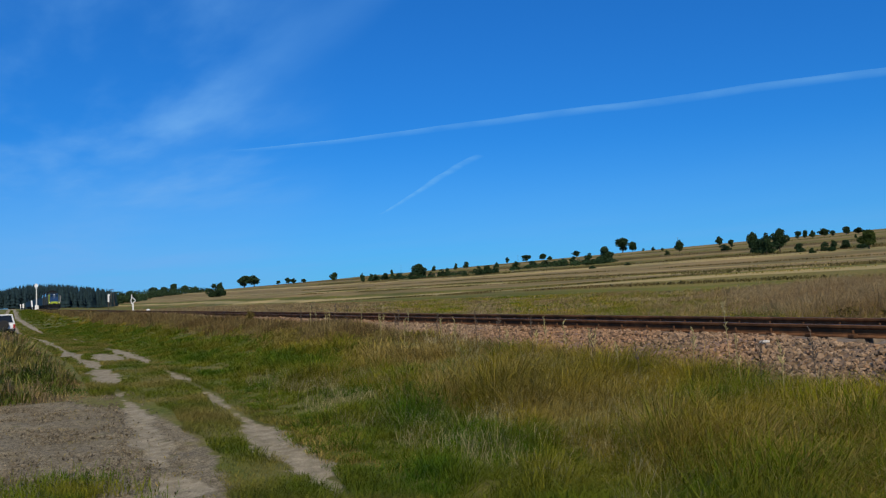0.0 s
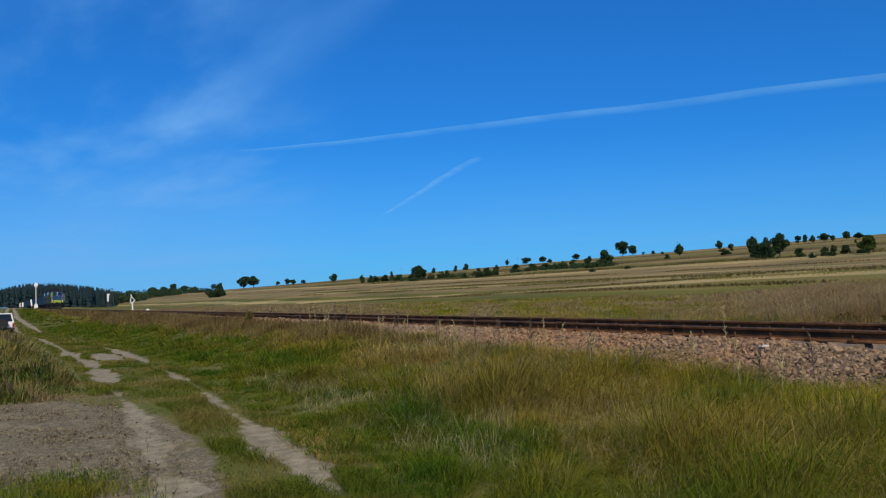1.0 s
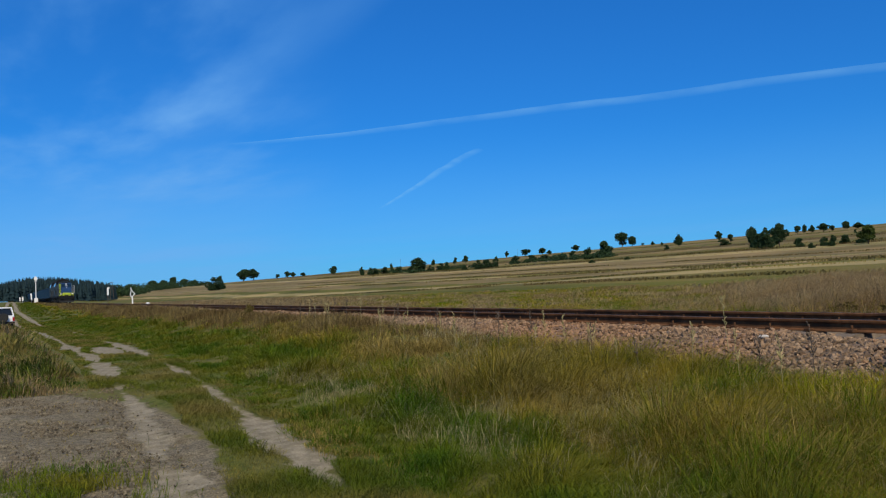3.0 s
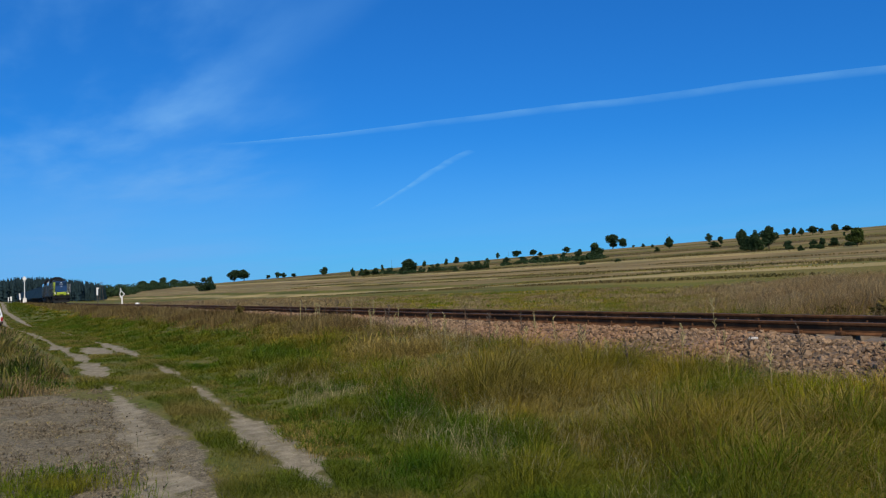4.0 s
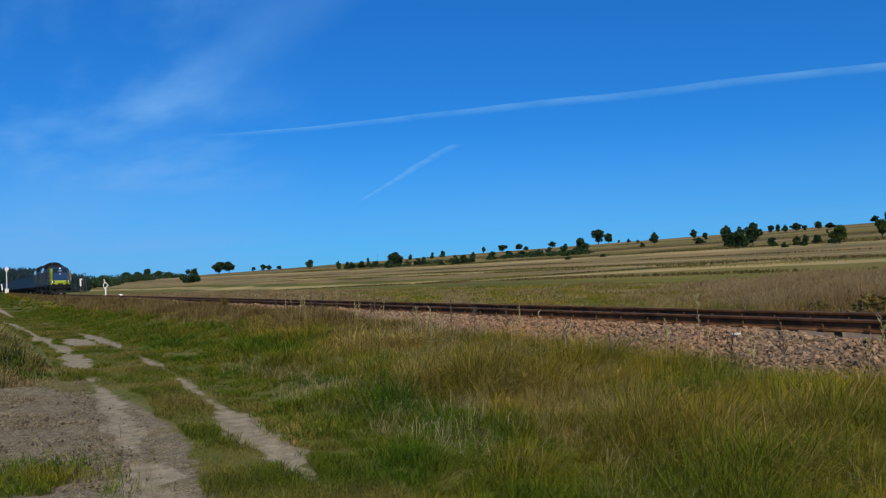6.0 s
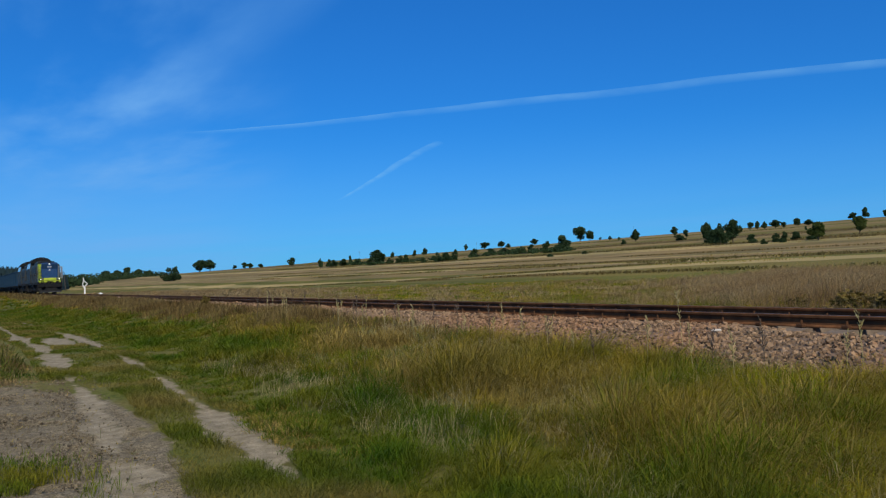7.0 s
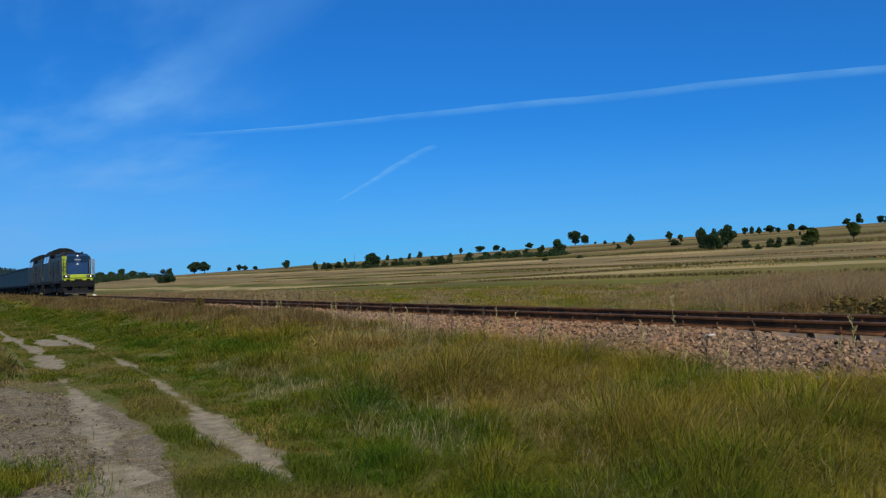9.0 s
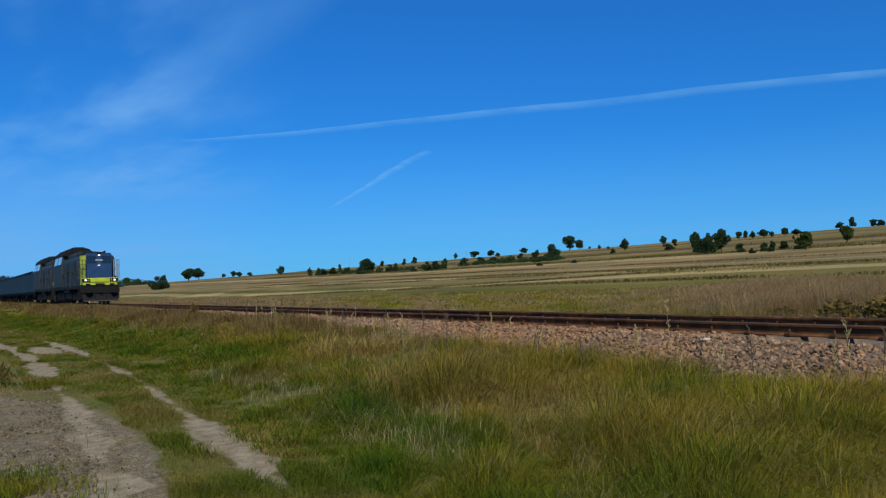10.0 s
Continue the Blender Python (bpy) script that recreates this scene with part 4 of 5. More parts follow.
FIELD_BUSHES = [(-400, 429, 4.2, 8.9), (-242, 304, 3.9, 4.8), (-224, 297, 3.9, 3.6), (-215, 290, 4.4, 3.7), (-220, 305, 3.7, 4.6), (-209, 300, 4.2, 4.5), (-220, 284, 2.2, 3), (-440, 359, 11, 11.7), (-440, 346, 7.9, 7.7), (-457, 431, 3.8, 3.9), (-536, 405, 5.9, 6.4), (-535, 394, 5.3, 5.9), (-569, 371, 6.5, 8.4), (-581, 396, 5.3, 9.6), (-544, 384, 5, 9.1), (-529, 382, 4, 7.2), (-335, 474, 2.5, 2), (-634, 309, 7.3, 7.7), (-750, 324, 6.6, 9), (-750, 335, 6.6, 9), (-710, 330, 5.9, 7.5)]
HEDGE_BUSHES = [(-283, 328, 7, 8), (-268, 315, 6, 7), (-296, 340, 5, 6), (-621, 330, 6.3, 6.8), (-619, 334, 6.7, 5.8), (-517, 305, 7, 6.6), (-517, 313, 6.6, 7.5), (-528, 326, 6.3, 5.1), (-532, 302, 4.2, 4.2), (-626, 322, 5.2, 5.8), (-773, 329, 7.4, 5.8), (-338, 291, 1.8, 3.7), (-354, 280, 1.8, 3.7), (-707, 157, 11.4, 11.9), (-834, 192, 13.6, 9.4)]
BIRCHES = [(-199, 289, 7.2, 7.2), (-209, 332, 7.5, 6.5)]


def copies(kind, seeds, places):
    """The first places take the trees themselves, the others copies of them."""
    made = [build_tree(kind, sd) for sd in seeds]
    for i, (x, y, h, w) in enumerate(places):
        m = pose(x, y, float(height(x, y)) - 0.1, 0, 0, 47 * i) @ Matrix.Diagonal((w * 1.12, w * 1.12, h * 1.03, 1))
        if i < len(made):
            made[i].matrix_basis = m
        else:
            ob = made[i % len(made)]
            c = copy_thing(ob, Matrix())
            c.matrix_basis = m


copies("broad", (11, 12, 13, 14), RIDGE_TREES)
copies("tall", (21, 22, 23), MORE_TREES)
copies("broad", (15, 16, 17), WEST_TREES)
copies("bush", (31, 32, 33), FIELD_BUSHES)
copies("bush", (34, 35), HEDGE_BUSHES)
copies("birch", (41, 42), BIRCHES)
LOW_SHRUBS = [(-9.3, 14.4, 0.75, 1.5), (-8.0, 14.2, 0.85, 1.5), (-10.6, 14.6, 0.6, 1.1), (-6.6, 14.3, 0.75, 1.4), (-7.3, 14.6, 0.8, 1.6), (-5.4, 14.2, 0.8, 1.5), (-8.7, 14.5, 0.7, 1.5), (-4.3, 14.3, 0.8, 1.6), (-31.5, 8.3, 0.6, 0.5), (-30.6, 8.1, 0.45, 0.5)]
copies("shrub", (51, 52), LOW_SHRUBS)


def build_forest():
    """Far spruce wood in the west and a broadleaf belt beside it."""
    rng = np.random.default_rng(5)
    co, tris, n0 = [], [], 0
    for k in range(1500):
        az = rng.uniform(-9.0, 6.4)
        r = rng.uniform(740, 960)
        x, y = -r * math.cos(radians(az)), r * math.sin(radians(az))
        z = float(height(x, y))
        top = 1.6 + r * math.tan(radians(np.interp(az, [-9, -0.5, 1, 2.6, 4.3, 5.9, 6.5], [1.0, 1.12, 1.46, 1.48, 1.30, 1.02, 0.9])))
        h = (top - z) * rng.uniform(0.80, 1.03)
        w = h * rng.uniform(0.13, 0.22)
        for j in range(6):
            z0, z1 = z + h * (0.06 + 0.145 * j), z + h * min(1.0, 0.06 + 0.145 * j + 0.30)
            rr = w * (1.02 - 0.155 * j)
            a = np.linspace(0, 2 * np.pi, 9)[:-1] + rng.uniform(0, 1)
            q = rr * rng.uniform(0.65, 1.2, 8)
            ring = np.stack([x + q * np.cos(a), y + q * np.sin(a), z0 + rng.uniform(-0.03, 0.03, 8) * h], 1)
            co.append(ring)
            co.append(np.array([[x, y, z1]]))
            i = np.arange(8)
            tris.append(np.stack([i, (i + 1) % 8, np.full(8, 8)], 1) + n0)
            n0 += 9
    # the wood's colour carries painted distance haze
    me = raw_mesh("spruce_wood", np.concatenate(co), np.concatenate(tris), M["hazy_needle"])
    tagged(new("spruce_wood", me), "dark far spruce wood along the western horizon", "forest", kind="stuff")
    lobes = []
    for k in range(150):
        az = rng.uniform(5.6, 12.4)
        r = np.interp(az, [5.6, 7.5, 8.5, 12.4], [900, 1000, 1500, 1650]) * rng.uniform(0.95, 1.05)
        x, y = -r * math.cos(radians(az)), r * math.sin(radians(az))
        z = float(height(x, y))
        top = 1.6 + r * math.tan(radians(np.interp(az, [5.6, 8, 10, 11, 12.4], [0.95, 0.85, 0.95, 1.0, 0.85])))
        h = max(3.0, (top - z) * rng.uniform(0.7, 1.02))
        lobes.append(((x, y, z + h * 0.55), (h * 0.42, h * 0.42, h * 0.45)))
        lobes.append(((x + rng.uniform(-4, 4), y + rng.uniform(-4, 4), z + h * 0.3), (h * 0.5, h * 0.5, h * 0.32)))
    c, t = leaf_cloud(rng, lobes, 14000, 1.1)
    tagged(new("tree_belt", raw_mesh("tree_belt", c, t, M["leaf"])), "dark broadleaf tree belt beyond the fields", "trees", kind="stuff")


def build_hedges():
    """Low hedge along the slope, and rough grass on the field boundaries."""
    rng = np.random.default_rng(6)
    lobes = []
    for k in range(260):
        f = rng.random()
        x = np.interp(f, [0, 0.35, 0.6, 1], [-860, -640, -530, -430])
        y = np.interp(f, [0, 0.35, 0.6, 1], [372, 318, 372, 356]) + rng.normal(0, 5)
        h = rng.uniform(0.8, 3.4) * (0.5 + vnoise(np.array(f * 40), np.array(0.0), 91))
        lobes.append(((x, y, float(height(x, y)) + h * 0.4), (h * rng.uniform(0.6, 1.5), h * 0.7, h * 0.5)))
    c, t = leaf_cloud(rng, lobes, 9000, 0.55)
    tagged(new("hedge", raw_mesh("hedge", c, t, M["leaf"])), "dark low hedge along a field boundary on the slope", "hedge", kind="stuff")
    for name, stuff, lines, label in (
            ("boundary_grass", M["boundary"], ((62, 0.5), (88, 0.6), (121, 0.7), (137, 0.8), (226, 1.1), (300, 1.5), (318, 1.4), (400, 1.2), (436, 1.2), (560, 1.5)), "rough dark grass on field boundaries"),
            ("pale_stubble", M["dry"], ((66, 0.35), (92, 0.4), (127, 0.5), (170, 0.6), (280, 0.8), (360, 0.9)), "pale stubble rows along the strip fields")):
        pts, hs = [], []
        for y0, h in lines:
            n = 8500 if name == "boundary_grass" else 2200
            x = -y0 * rng.uniform(0.35, 2.9, n)
            y = y0 + 6 * np.sin(x / 90 + y0) + rng.normal(0, 0.012 * y0, n)
            ok = vnoise(x / (0.16 * y0), y * 0, int(y0)) + rng.uniform(-0.25, 0.25, n) > 0.42
            pts.append(np.stack([x[ok], y[ok], height(x[ok], y[ok])], 1))
            hs.append(np.full(ok.sum(), h) * rng.uniform(0.4, 1.2, ok.sum()))
        p, h = np.concatenate(pts), np.concatenate(hs)
        blades(name, rng, p, h * 0.6, h * 0.22, rng.uniform(0.3, 1.2, len(h)), stuff, label)


build_forest()


# ---- grass, weeds, stones and clods ----
def blades(name, rng, p, h, w, lean, material, label, wind=(0.25, 0.1), out=None):
    """Bent, tapering grass blades rooted at the points p."""
    n = len(p)
    a = rng.uniform(0, 2 * np.pi, n)
    side = np.stack([np.cos(a), np.sin(a), np.zeros(n)], 1)
    b = rng.uniform(0, 2 * np.pi, n)
    if out is not None:
        b = out + rng.normal(0, 0.5, n)
    bend = (np.stack([np.cos(b), np.sin(b)], 1) * rng.uniform(0.3, 1.35, n)[:, None] + np.array(wind)) * (lean * h)[:, None]
    bend = bend * 0.95
    bend = np.concatenate([bend, np.zeros((n, 1))], 1)
    up = np.stack([np.zeros(n), np.zeros(n), h], 1)
    w = np.asarray(w)[:, None]
    mid = p + up * 0.6 + bend * 0.32
    tip = p + up * (1 - 0.36 * np.minimum(1.7, lean))[:, None] + bend
    base = p - up * 0.05
    co = np.stack([base - side * w * 0.5, base + side * w * 0.5, mid - side * w * 0.42, mid + side * w * 0.42, tip], 1).reshape(-1, 3)
    k = np.arange(n)[:, None] * 5
    tris = np.concatenate([k + [0, 1, 3], k + [0, 3, 2], k + [2, 3, 4]])
    return tagged(new(name, raw_mesh(name, co, tris, material)), label, "grass", kind="stuff")


def scatter(rng, bands, y0, y1):
    """Points over bands (x from, x to, per square metre, blade width), with y between two functions of x."""
    out, wid = [], []
    for xa, xb, per, w in bands:
        a, b = min(float(np.min(y0(np.linspace(xa, xb, 9)))), 50), float(np.max(y1(np.linspace(xa, xb, 9))))
        n = int(per * (xb - xa) * (b - a))
        x, y = rng.uniform(xa, xb, n), rng.uniform(a, b, n)
        ok = (y > y0(x)) & (y < y1(x))
        out.append(np.stack([x[ok], y[ok]], 1))
        wid.append(np.full(ok.sum(), w))
    return np.concatenate(out), np.concatenate(wid)


def build_grass():
    rng = np.random.default_rng(8)
    bands = [(-8, -1.8, 3900, 0.0036), (-14, -8, 2700, 0.005), (-25, -14, 1300, 0.008), (-45, -25, 760, 0.013), (-80, -45, 420, 0.022), (-230, -80, 60, 0.05)]
    # bank between the road and the ballast
    toe = lambda x: np.interp(x, [-60, -22, -16, -11, -7, -4, 0], [8.9, 8.8, 8.25, 7.95, 7.95, 7.9, 7.8])
    tufts = [(xa, xb, per / 26, w) for xa, xb, per, w in bands]
    p, w = scatter(rng, tufts, lambda x: rut_right(x) + 0.18, toe)
    x, y = p[:, 0], p[:, 1]
    dr = y - rut_right(x)
    clump = vnoise(x * 1.1, y * 1.6, 41) * 0.6 + vnoise(x * 3.2, y * 4.0, 42) * 0.4
    keep = rng.random(len(x)) < np.clip(0.5 + dr * 0.8, 0, 1) * (0.6 + 0.8 * clump)
    clump = np.clip((clump - 0.5) * 1.7 + 0.5, 0.05, 1)
    crest = np.clip((y - 6.4) / 0.9, 0, 1)
    full = np.interp(x, [-60, -30, -17, -9], [0.5, 0.6, 0.9, 1.15]) * (1 - crest * np.interp(x, [-18, -12, -7], [0.4, 0.25, -0.1]))
    size = full * (0.07 + 0.24 * np.clip((dr - 0.2) / 1.7, 0, 1)) * (0.3 + 1.35 * clump) * (0.55 + 0.9 * np.clip(vnoise(x * 0.7, y * 1.1, 53) * 1.6 - 0.3, 0, 1)) * rng.uniform(0.6, 1.3, len(x))
    west = np.clip((-x - 24) / 12, 0, 1) * np.clip((7.0 - y) / 0.8, 0, 1)
    dry = -0.16 * west + vnoise(x * 0.5 + 3, y * 0.9, 43) * 0.55 + vnoise(x * 2.3, y * 2.9, 44) * 0.35 + 0.34 * np.clip((y - 6.2) / 1.4, 0, 1) * np.clip((-x - 7) / 8, 0, 1) - 0.07 * np.clip((5.5 - y) / 1.0, 0, 1) - 0.16 * np.clip((6.6 - y) / 0.6, 0, 1) * np.clip((-x - 13) / 5, 0, 1) + 0.42 * np.clip(1 - np.abs(dr - 3.0) / 1.8, 0, 1) * np.clip(vnoise(x * 0.42 + 7, y * 0.7, 49) * 2.2 - 0.55, 0, 1) + rng.uniform(-0.3, 0.3, len(x))
    foot = dr + 1.6 * (vnoise(x * 0.45, y * 0.6, 48) - 0.5) < np.interp(x, [-40, -22, -14, -9, -4], [3.6, 2.9, 2.1, 2.0, 2.2])
    edge = np.clip(1 - dr / 0.95, 0, 1) * np.clip((x + 13) / 4, 0, 1)
    dry = np.where(foot, dry - 0.2 + 0.55 * edge, dry + 0.05)
    size = size * (1 - 0.5 * edge)
    for name, pick, stuff, label in (("lush_bank_grass", keep & (dry < 0.60) & foot, M["lush"], "fresh deep green grass at the foot of the bank"),
                                     ("bank_grass", keep & (dry < 0.60) & ~foot, M["grass"], "tall uneven green and olive grass on the railway bank"),
                                     ("dry_bank_grass", keep & (dry >= 0.60), M["dry"], "straw-coloured dry grass tufts on the railway bank")):
        many = rng.integers(14, 40, pick.sum())
        if stuff is M["dry"]:
            many = many // 2
        t = np.repeat(np.where(pick)[0], many)
        a = rng.uniform(0, 2 * np.pi, len(t))
        r = np.abs(rng.normal(0, 1, len(t))) * np.minimum(0.12, 0.03 + w[t] * 6)
        bx, by = x[t] + r * np.cos(a), y[t] + r * np.sin(a)
        hh = size[t] * rng.uniform(0.35, 1.05, len(t))
        ln = rng.uniform(0.7, 2.5, len(t))
        blades(name, rng, np.stack([bx, by, height(bx, by)], 1), hh, w[t] * rng.uniform(0.7, 1.5, len(t)), ln, stuff, label, out=a)
    n = 17000
    x, y = -2.2 - 13 * rng.random(n) ** 1.2, rng.uniform(3.6, 8.2, n)
    ok = (y > rut_right(x) + 0.7) & (y < toe(x)) & (vnoise(x * 1.6, y * 2.1, 46) > 0.42)
    x, y = x[ok], y[ok]
    blades("straw_stems", rng, np.stack([x, y, height(x, y)], 1), rng.uniform(0.12, 0.42, len(x)), 0.0014 + 0.00022 * np.hypot(x, y), rng.uniform(0.5, 2.0, len(x)), M["straw"], "thin pale straw stems among the bank grass")
    p, w = scatter(rng, [(-26, -13, 330, 0.009), (-45, -26, 200, 0.014), (-80, -45, 100, 0.024), (-230, -80, 26, 0.06)], lambda x: 0 * x + 6.3, lambda x: np.interp(x, [-30, -15], [9.1, 8.5]))
    x, y = p[:, 0], p[:, 1]
    ok = rng.random(len(x)) < np.clip((y - 6.3) / 0.9 + 1.4 * (vnoise(x * 0.35, y * 0.9, 58) - 0.5), 0, 1)
    x, y, w = x[ok], y[ok], w[ok]
    cl = vnoise(x * 0.8, y * 1.5, 47)
    h = np.interp(x, [-60, -22, -15], [0.48, 0.34, 0.2]) * (0.35 + 0.95 * cl) * rng.uniform(0.6, 1.2, len(x))
    blades("brown_crest_weeds", rng, np.stack([x, y, height(x, y)], 1), h, w, rng.uniform(0.2, 1.0, len(x)), M["crest"], "brown withered weeds along the top of the bank")
    # pale dry fringe where the grass meets the stones
    p, w = scatter(rng, [(-9, -6, 60, 0.006), (-16, -9, 260, 0.006), (-24, -16, 200, 0.009)], lambda x: toe(x) - 0.55, lambda x: toe(x) + 0.3)
    x, y = p[:, 0], p[:, 1]
    ok = vnoise(x * 1.3, y * 0.8, 57) + rng.uniform(-0.2, 0.2, len(x)) > 0.45
    x, y, w = x[ok], y[ok], w[ok]
    blades("dry_fringe_grass", rng, np.stack([x, y, np.maximum(height(x, y), ballast_z(x, y) - 0.03)], 1), rng.uniform(0.08, 0.30, len(x)), w, rng.uniform(0.3, 1.6, len(x)), M["dry2"], "pale dry grass fringe along the ballast's foot")
    # strip between the ruts and road edges
    p, w = scatter(rng, bands, lambda x: rut_left(x) - 0.5, lambda x: rut_right(x) + 0.4)
    x, y = p[:, 0], p[:, 1]
    cl = vnoise(x * 1.2, y * 2.2, 51)
    between = (y > rut_left(x)) & (y < rut_right(x))
    far_edge = (x < -15.5) | between | (y > rut_right(x))
    keep = (sand_mask(x, y)[1] < 0.25 + 0.2 * rng.random(len(x))) & far_edge & (rng.random(len(x)) < 0.3 + 0.8 * cl)
    keep &= ~(between & (y < rut_left(x) + 0.30 + 0.3 * vnoise(x * 1.7 + 5, y * 2.6, 52)) & (x > -14))
    h = (0.03 + 0.085 * cl * cl) * np.interp(x, [-12, -7], [1.1, 1.35]) * rng.uniform(0.6, 1.4, len(x))
    q = np.stack([x, y, height(x, y)], 1)
    blades("road_grass", rng, q[keep], h[keep], w[keep], rng.uniform(0.8, 2.4, keep.sum()), M["short"], "short trodden grass between the wheel ruts")
    # weeds beyond the ploughed soil
    p, w = scatter(rng, [(-19, -15.2, 480, 0.018), (-28, -19, 240, 0.024), (-48, -28, 80, 0.04), (-69, -48, 34, 0.06)], lambda x: np.interp(x, [-66, -28, -15], [-8, -5, -2.5]), lambda x: rut_left(x) - np.interp(x, [-60, -35, -20, -15], [0.9, 1.0, 0.7, 0.25]))
    x, y = p[:, 0], p[:, 1]
    cl = vnoise(x * 0.7, y * 1.1, 61) * 0.6 + vnoise(x * 2, y * 2.4, 62) * 0.4
    h = np.interp(x, [-69, -60, -45, -22, -16, -15], [0.35, 0.6, 0.6, 0.62, 0.45, 0.2]) * (0.15 + 1.6 * cl * cl * 1.3) * np.clip((rut_left(x) - y - 0.4) / 1.0, 0.2, 1) * rng.uniform(0.6, 1.25, len(x))
    q = np.stack([x, y, height(x, y)], 1)
    d = (vnoise(x * 1.1, y * 1.3, 63) + rng.uniform(-0.25, 0.25, len(x))) > 0.56
    blades("weeds", rng, q[~d], h[~d], w[~d], rng.uniform(0.5, 1.6, (~d).sum()), M["weed"], "rank green weeds at the end of the ploughed soil")
    blades("dry_weeds", rng, q[d], h[d], w[d] * 0.8, rng.uniform(0.4, 1.4, d.sum()), M["dry2"], "straw-coloured dry weeds at the end of the ploughed soil")
    # green tuft on the ploughed soil
    n = 5200
    x, y = rng.normal(-7.55, 0.55, n), rng.normal(0.35, 0.32, n)
    ok = vnoise(x * 3, y * 3, 65) > 0.3
    x, y = x[ok], y[ok]
    blades("grass_tuft", rng, np.stack([x, y, height(x, y) - 0.01], 1), rng.uniform(0.05, 0.17, len(x)), np.full(len(x), 0.005), rng.uniform(0.5, 1.3, len(x)), M["lush"], "fresh green grass tuft on the ploughed soil")
    # far side of the railway
    p, w = scatter(rng, [(-16, 4, 420, 0.008), (-30, -16, 240, 0.012), (-60, -30, 50, 0.03), (-130, -60, 14, 0.06)], lambda x: 0 * x + 12.9, lambda x: np.interp(x, [-130, -60, -40, 0], [38, 46, 44, 30]))
    x, y = p[:, 0], p[:, 1]
    cl = vnoise(x * 0.35, y * 0.5, 71) * 0.6 + vnoise(x * 1.4, y * 1.6, 72) * 0.4
    bear = y / np.maximum(0.5, -x)
    tall = np.interp(bear, [0.2, 0.45, 0.7, 0.95, 1.25, 1.6], [0.6, 0.30, 0.28, 0.45, 1.25, 1.45]) * np.clip((y - 12.4) / 3.0, 0.3, 1)
    h = tall * (0.45 + 0.8 * cl) * rng.uniform(0.7, 1.15, len(x))
    q = np.stack([x, y, height(x, y)], 1)
    d = cl + np.interp(bear, [0.25, 0.5, 0.8, 1.0, 1.3], [0.3, -0.12, -0.25, -0.05, 0.25]) + np.clip((y - 16) / 6, -0.3, 0.1) + rng.uniform(-0.2, 0.2, len(x)) > 0.52
    blades("meadow_grass", rng, q[~d], h[~d] * 0.8, w[~d], rng.uniform(0.3, 1.3, (~d).sum()), M["grass"], "green meadow grass beyond the railway")
    blades("dry_meadow_grass", rng, q[d], h[d], w[d] * 0.8, rng.uniform(0.5, 1.9, d.sum()), M["dry2"], "tall straw-coloured dry grass beyond the railway")


def build_stalks():
    """Single dry stems with side twigs and seed heads along the ballast's foot."""
    rng = np.random.default_rng(9)
    for k in range(46):
        x = -3.6 - 20 * (k / 46) ** 1.1 + rng.uniform(-0.4, 0.4)
        y = rng.uniform(7.0, 8.2)
        z = float(max(height(x, y), ballast_z(x, y)))
        h = rng.uniform(0.4, 0.85)
        bm = bmesh.new()
        lx, ly = rng.uniform(-0.12, 0.12) * h, rng.uniform(-0.1, 0.1) * h
        rod(bm, (0, 0, -0.03), (lx, ly, h), 0.0048, 0.0025, 5)
        for j in range(16):
            f = rng.uniform(0.5, 0.99)
            a = rng.uniform(0, 6.28)
            e = rng.uniform(0.015, 0.05)
            rod(bm, (lx * f, ly * f, h * f), (lx * f + e * math.cos(a), ly * f + e * math.sin(a), h * f + e * 1.6), 0.003, 0.006, 4)
        ob = link("dry_weed_stalk", bm, M["straw"] if k % 3 else M["bark"])
        ob.matrix_basis = pose(x, y, z)
        tagged(ob, "thin dry weed stalk beside the ballast", "weed", "weed stalks by the track")


ICO = []


def ico():
    if not ICO:
        bm = bmesh.new()
        bmesh.ops.create_icosphere(bm, subdivisions=1, radius=1)
        bm.verts.ensure_lookup_table()
        ICO.append(np.array([v.co[:] for v in bm.verts]))
        ICO.append(np.array([[v.index for v in f.verts] for f in bm.faces]))
        bm.free()
    return ICO[0], ICO[1]


def lumps(rng, p, r, jag=0.5):
    """Angular lumps of radius r about the points p, as corners and triangles."""
    base, faces = ico()
    n = len(p)
    q = rng.normal(size=(n, 4))
    q /= np.linalg.norm(q, axis=1)[:, None]
    w, x, y, z = q.T
    R = np.stack([1 - 2 * (y * y + z * z), 2 * (x * y - z * w), 2 * (x * z + y * w), 2 * (x * y + z * w), 1 - 2 * (x * x + z * z), 2 * (y * z - x * w), 2 * (x * z - y * w), 2 * (y * z + x * w), 1 - 2 * (x * x + y * y)], 1).reshape(n, 3, 3)
    v = base[None] * rng.uniform(0.45, 1.35, (n, 1, 3)) * (1 + rng.uniform(-jag, jag, (n, 12, 1)))
    v = np.einsum("nij,nkj->nki", R, v) * np.asarray(r)[:, None, None] + p[:, None, :]
    return v.reshape(-1, 3), (faces[None] + np.arange(n)[:, None, None] * 12).reshape(-1, 3)


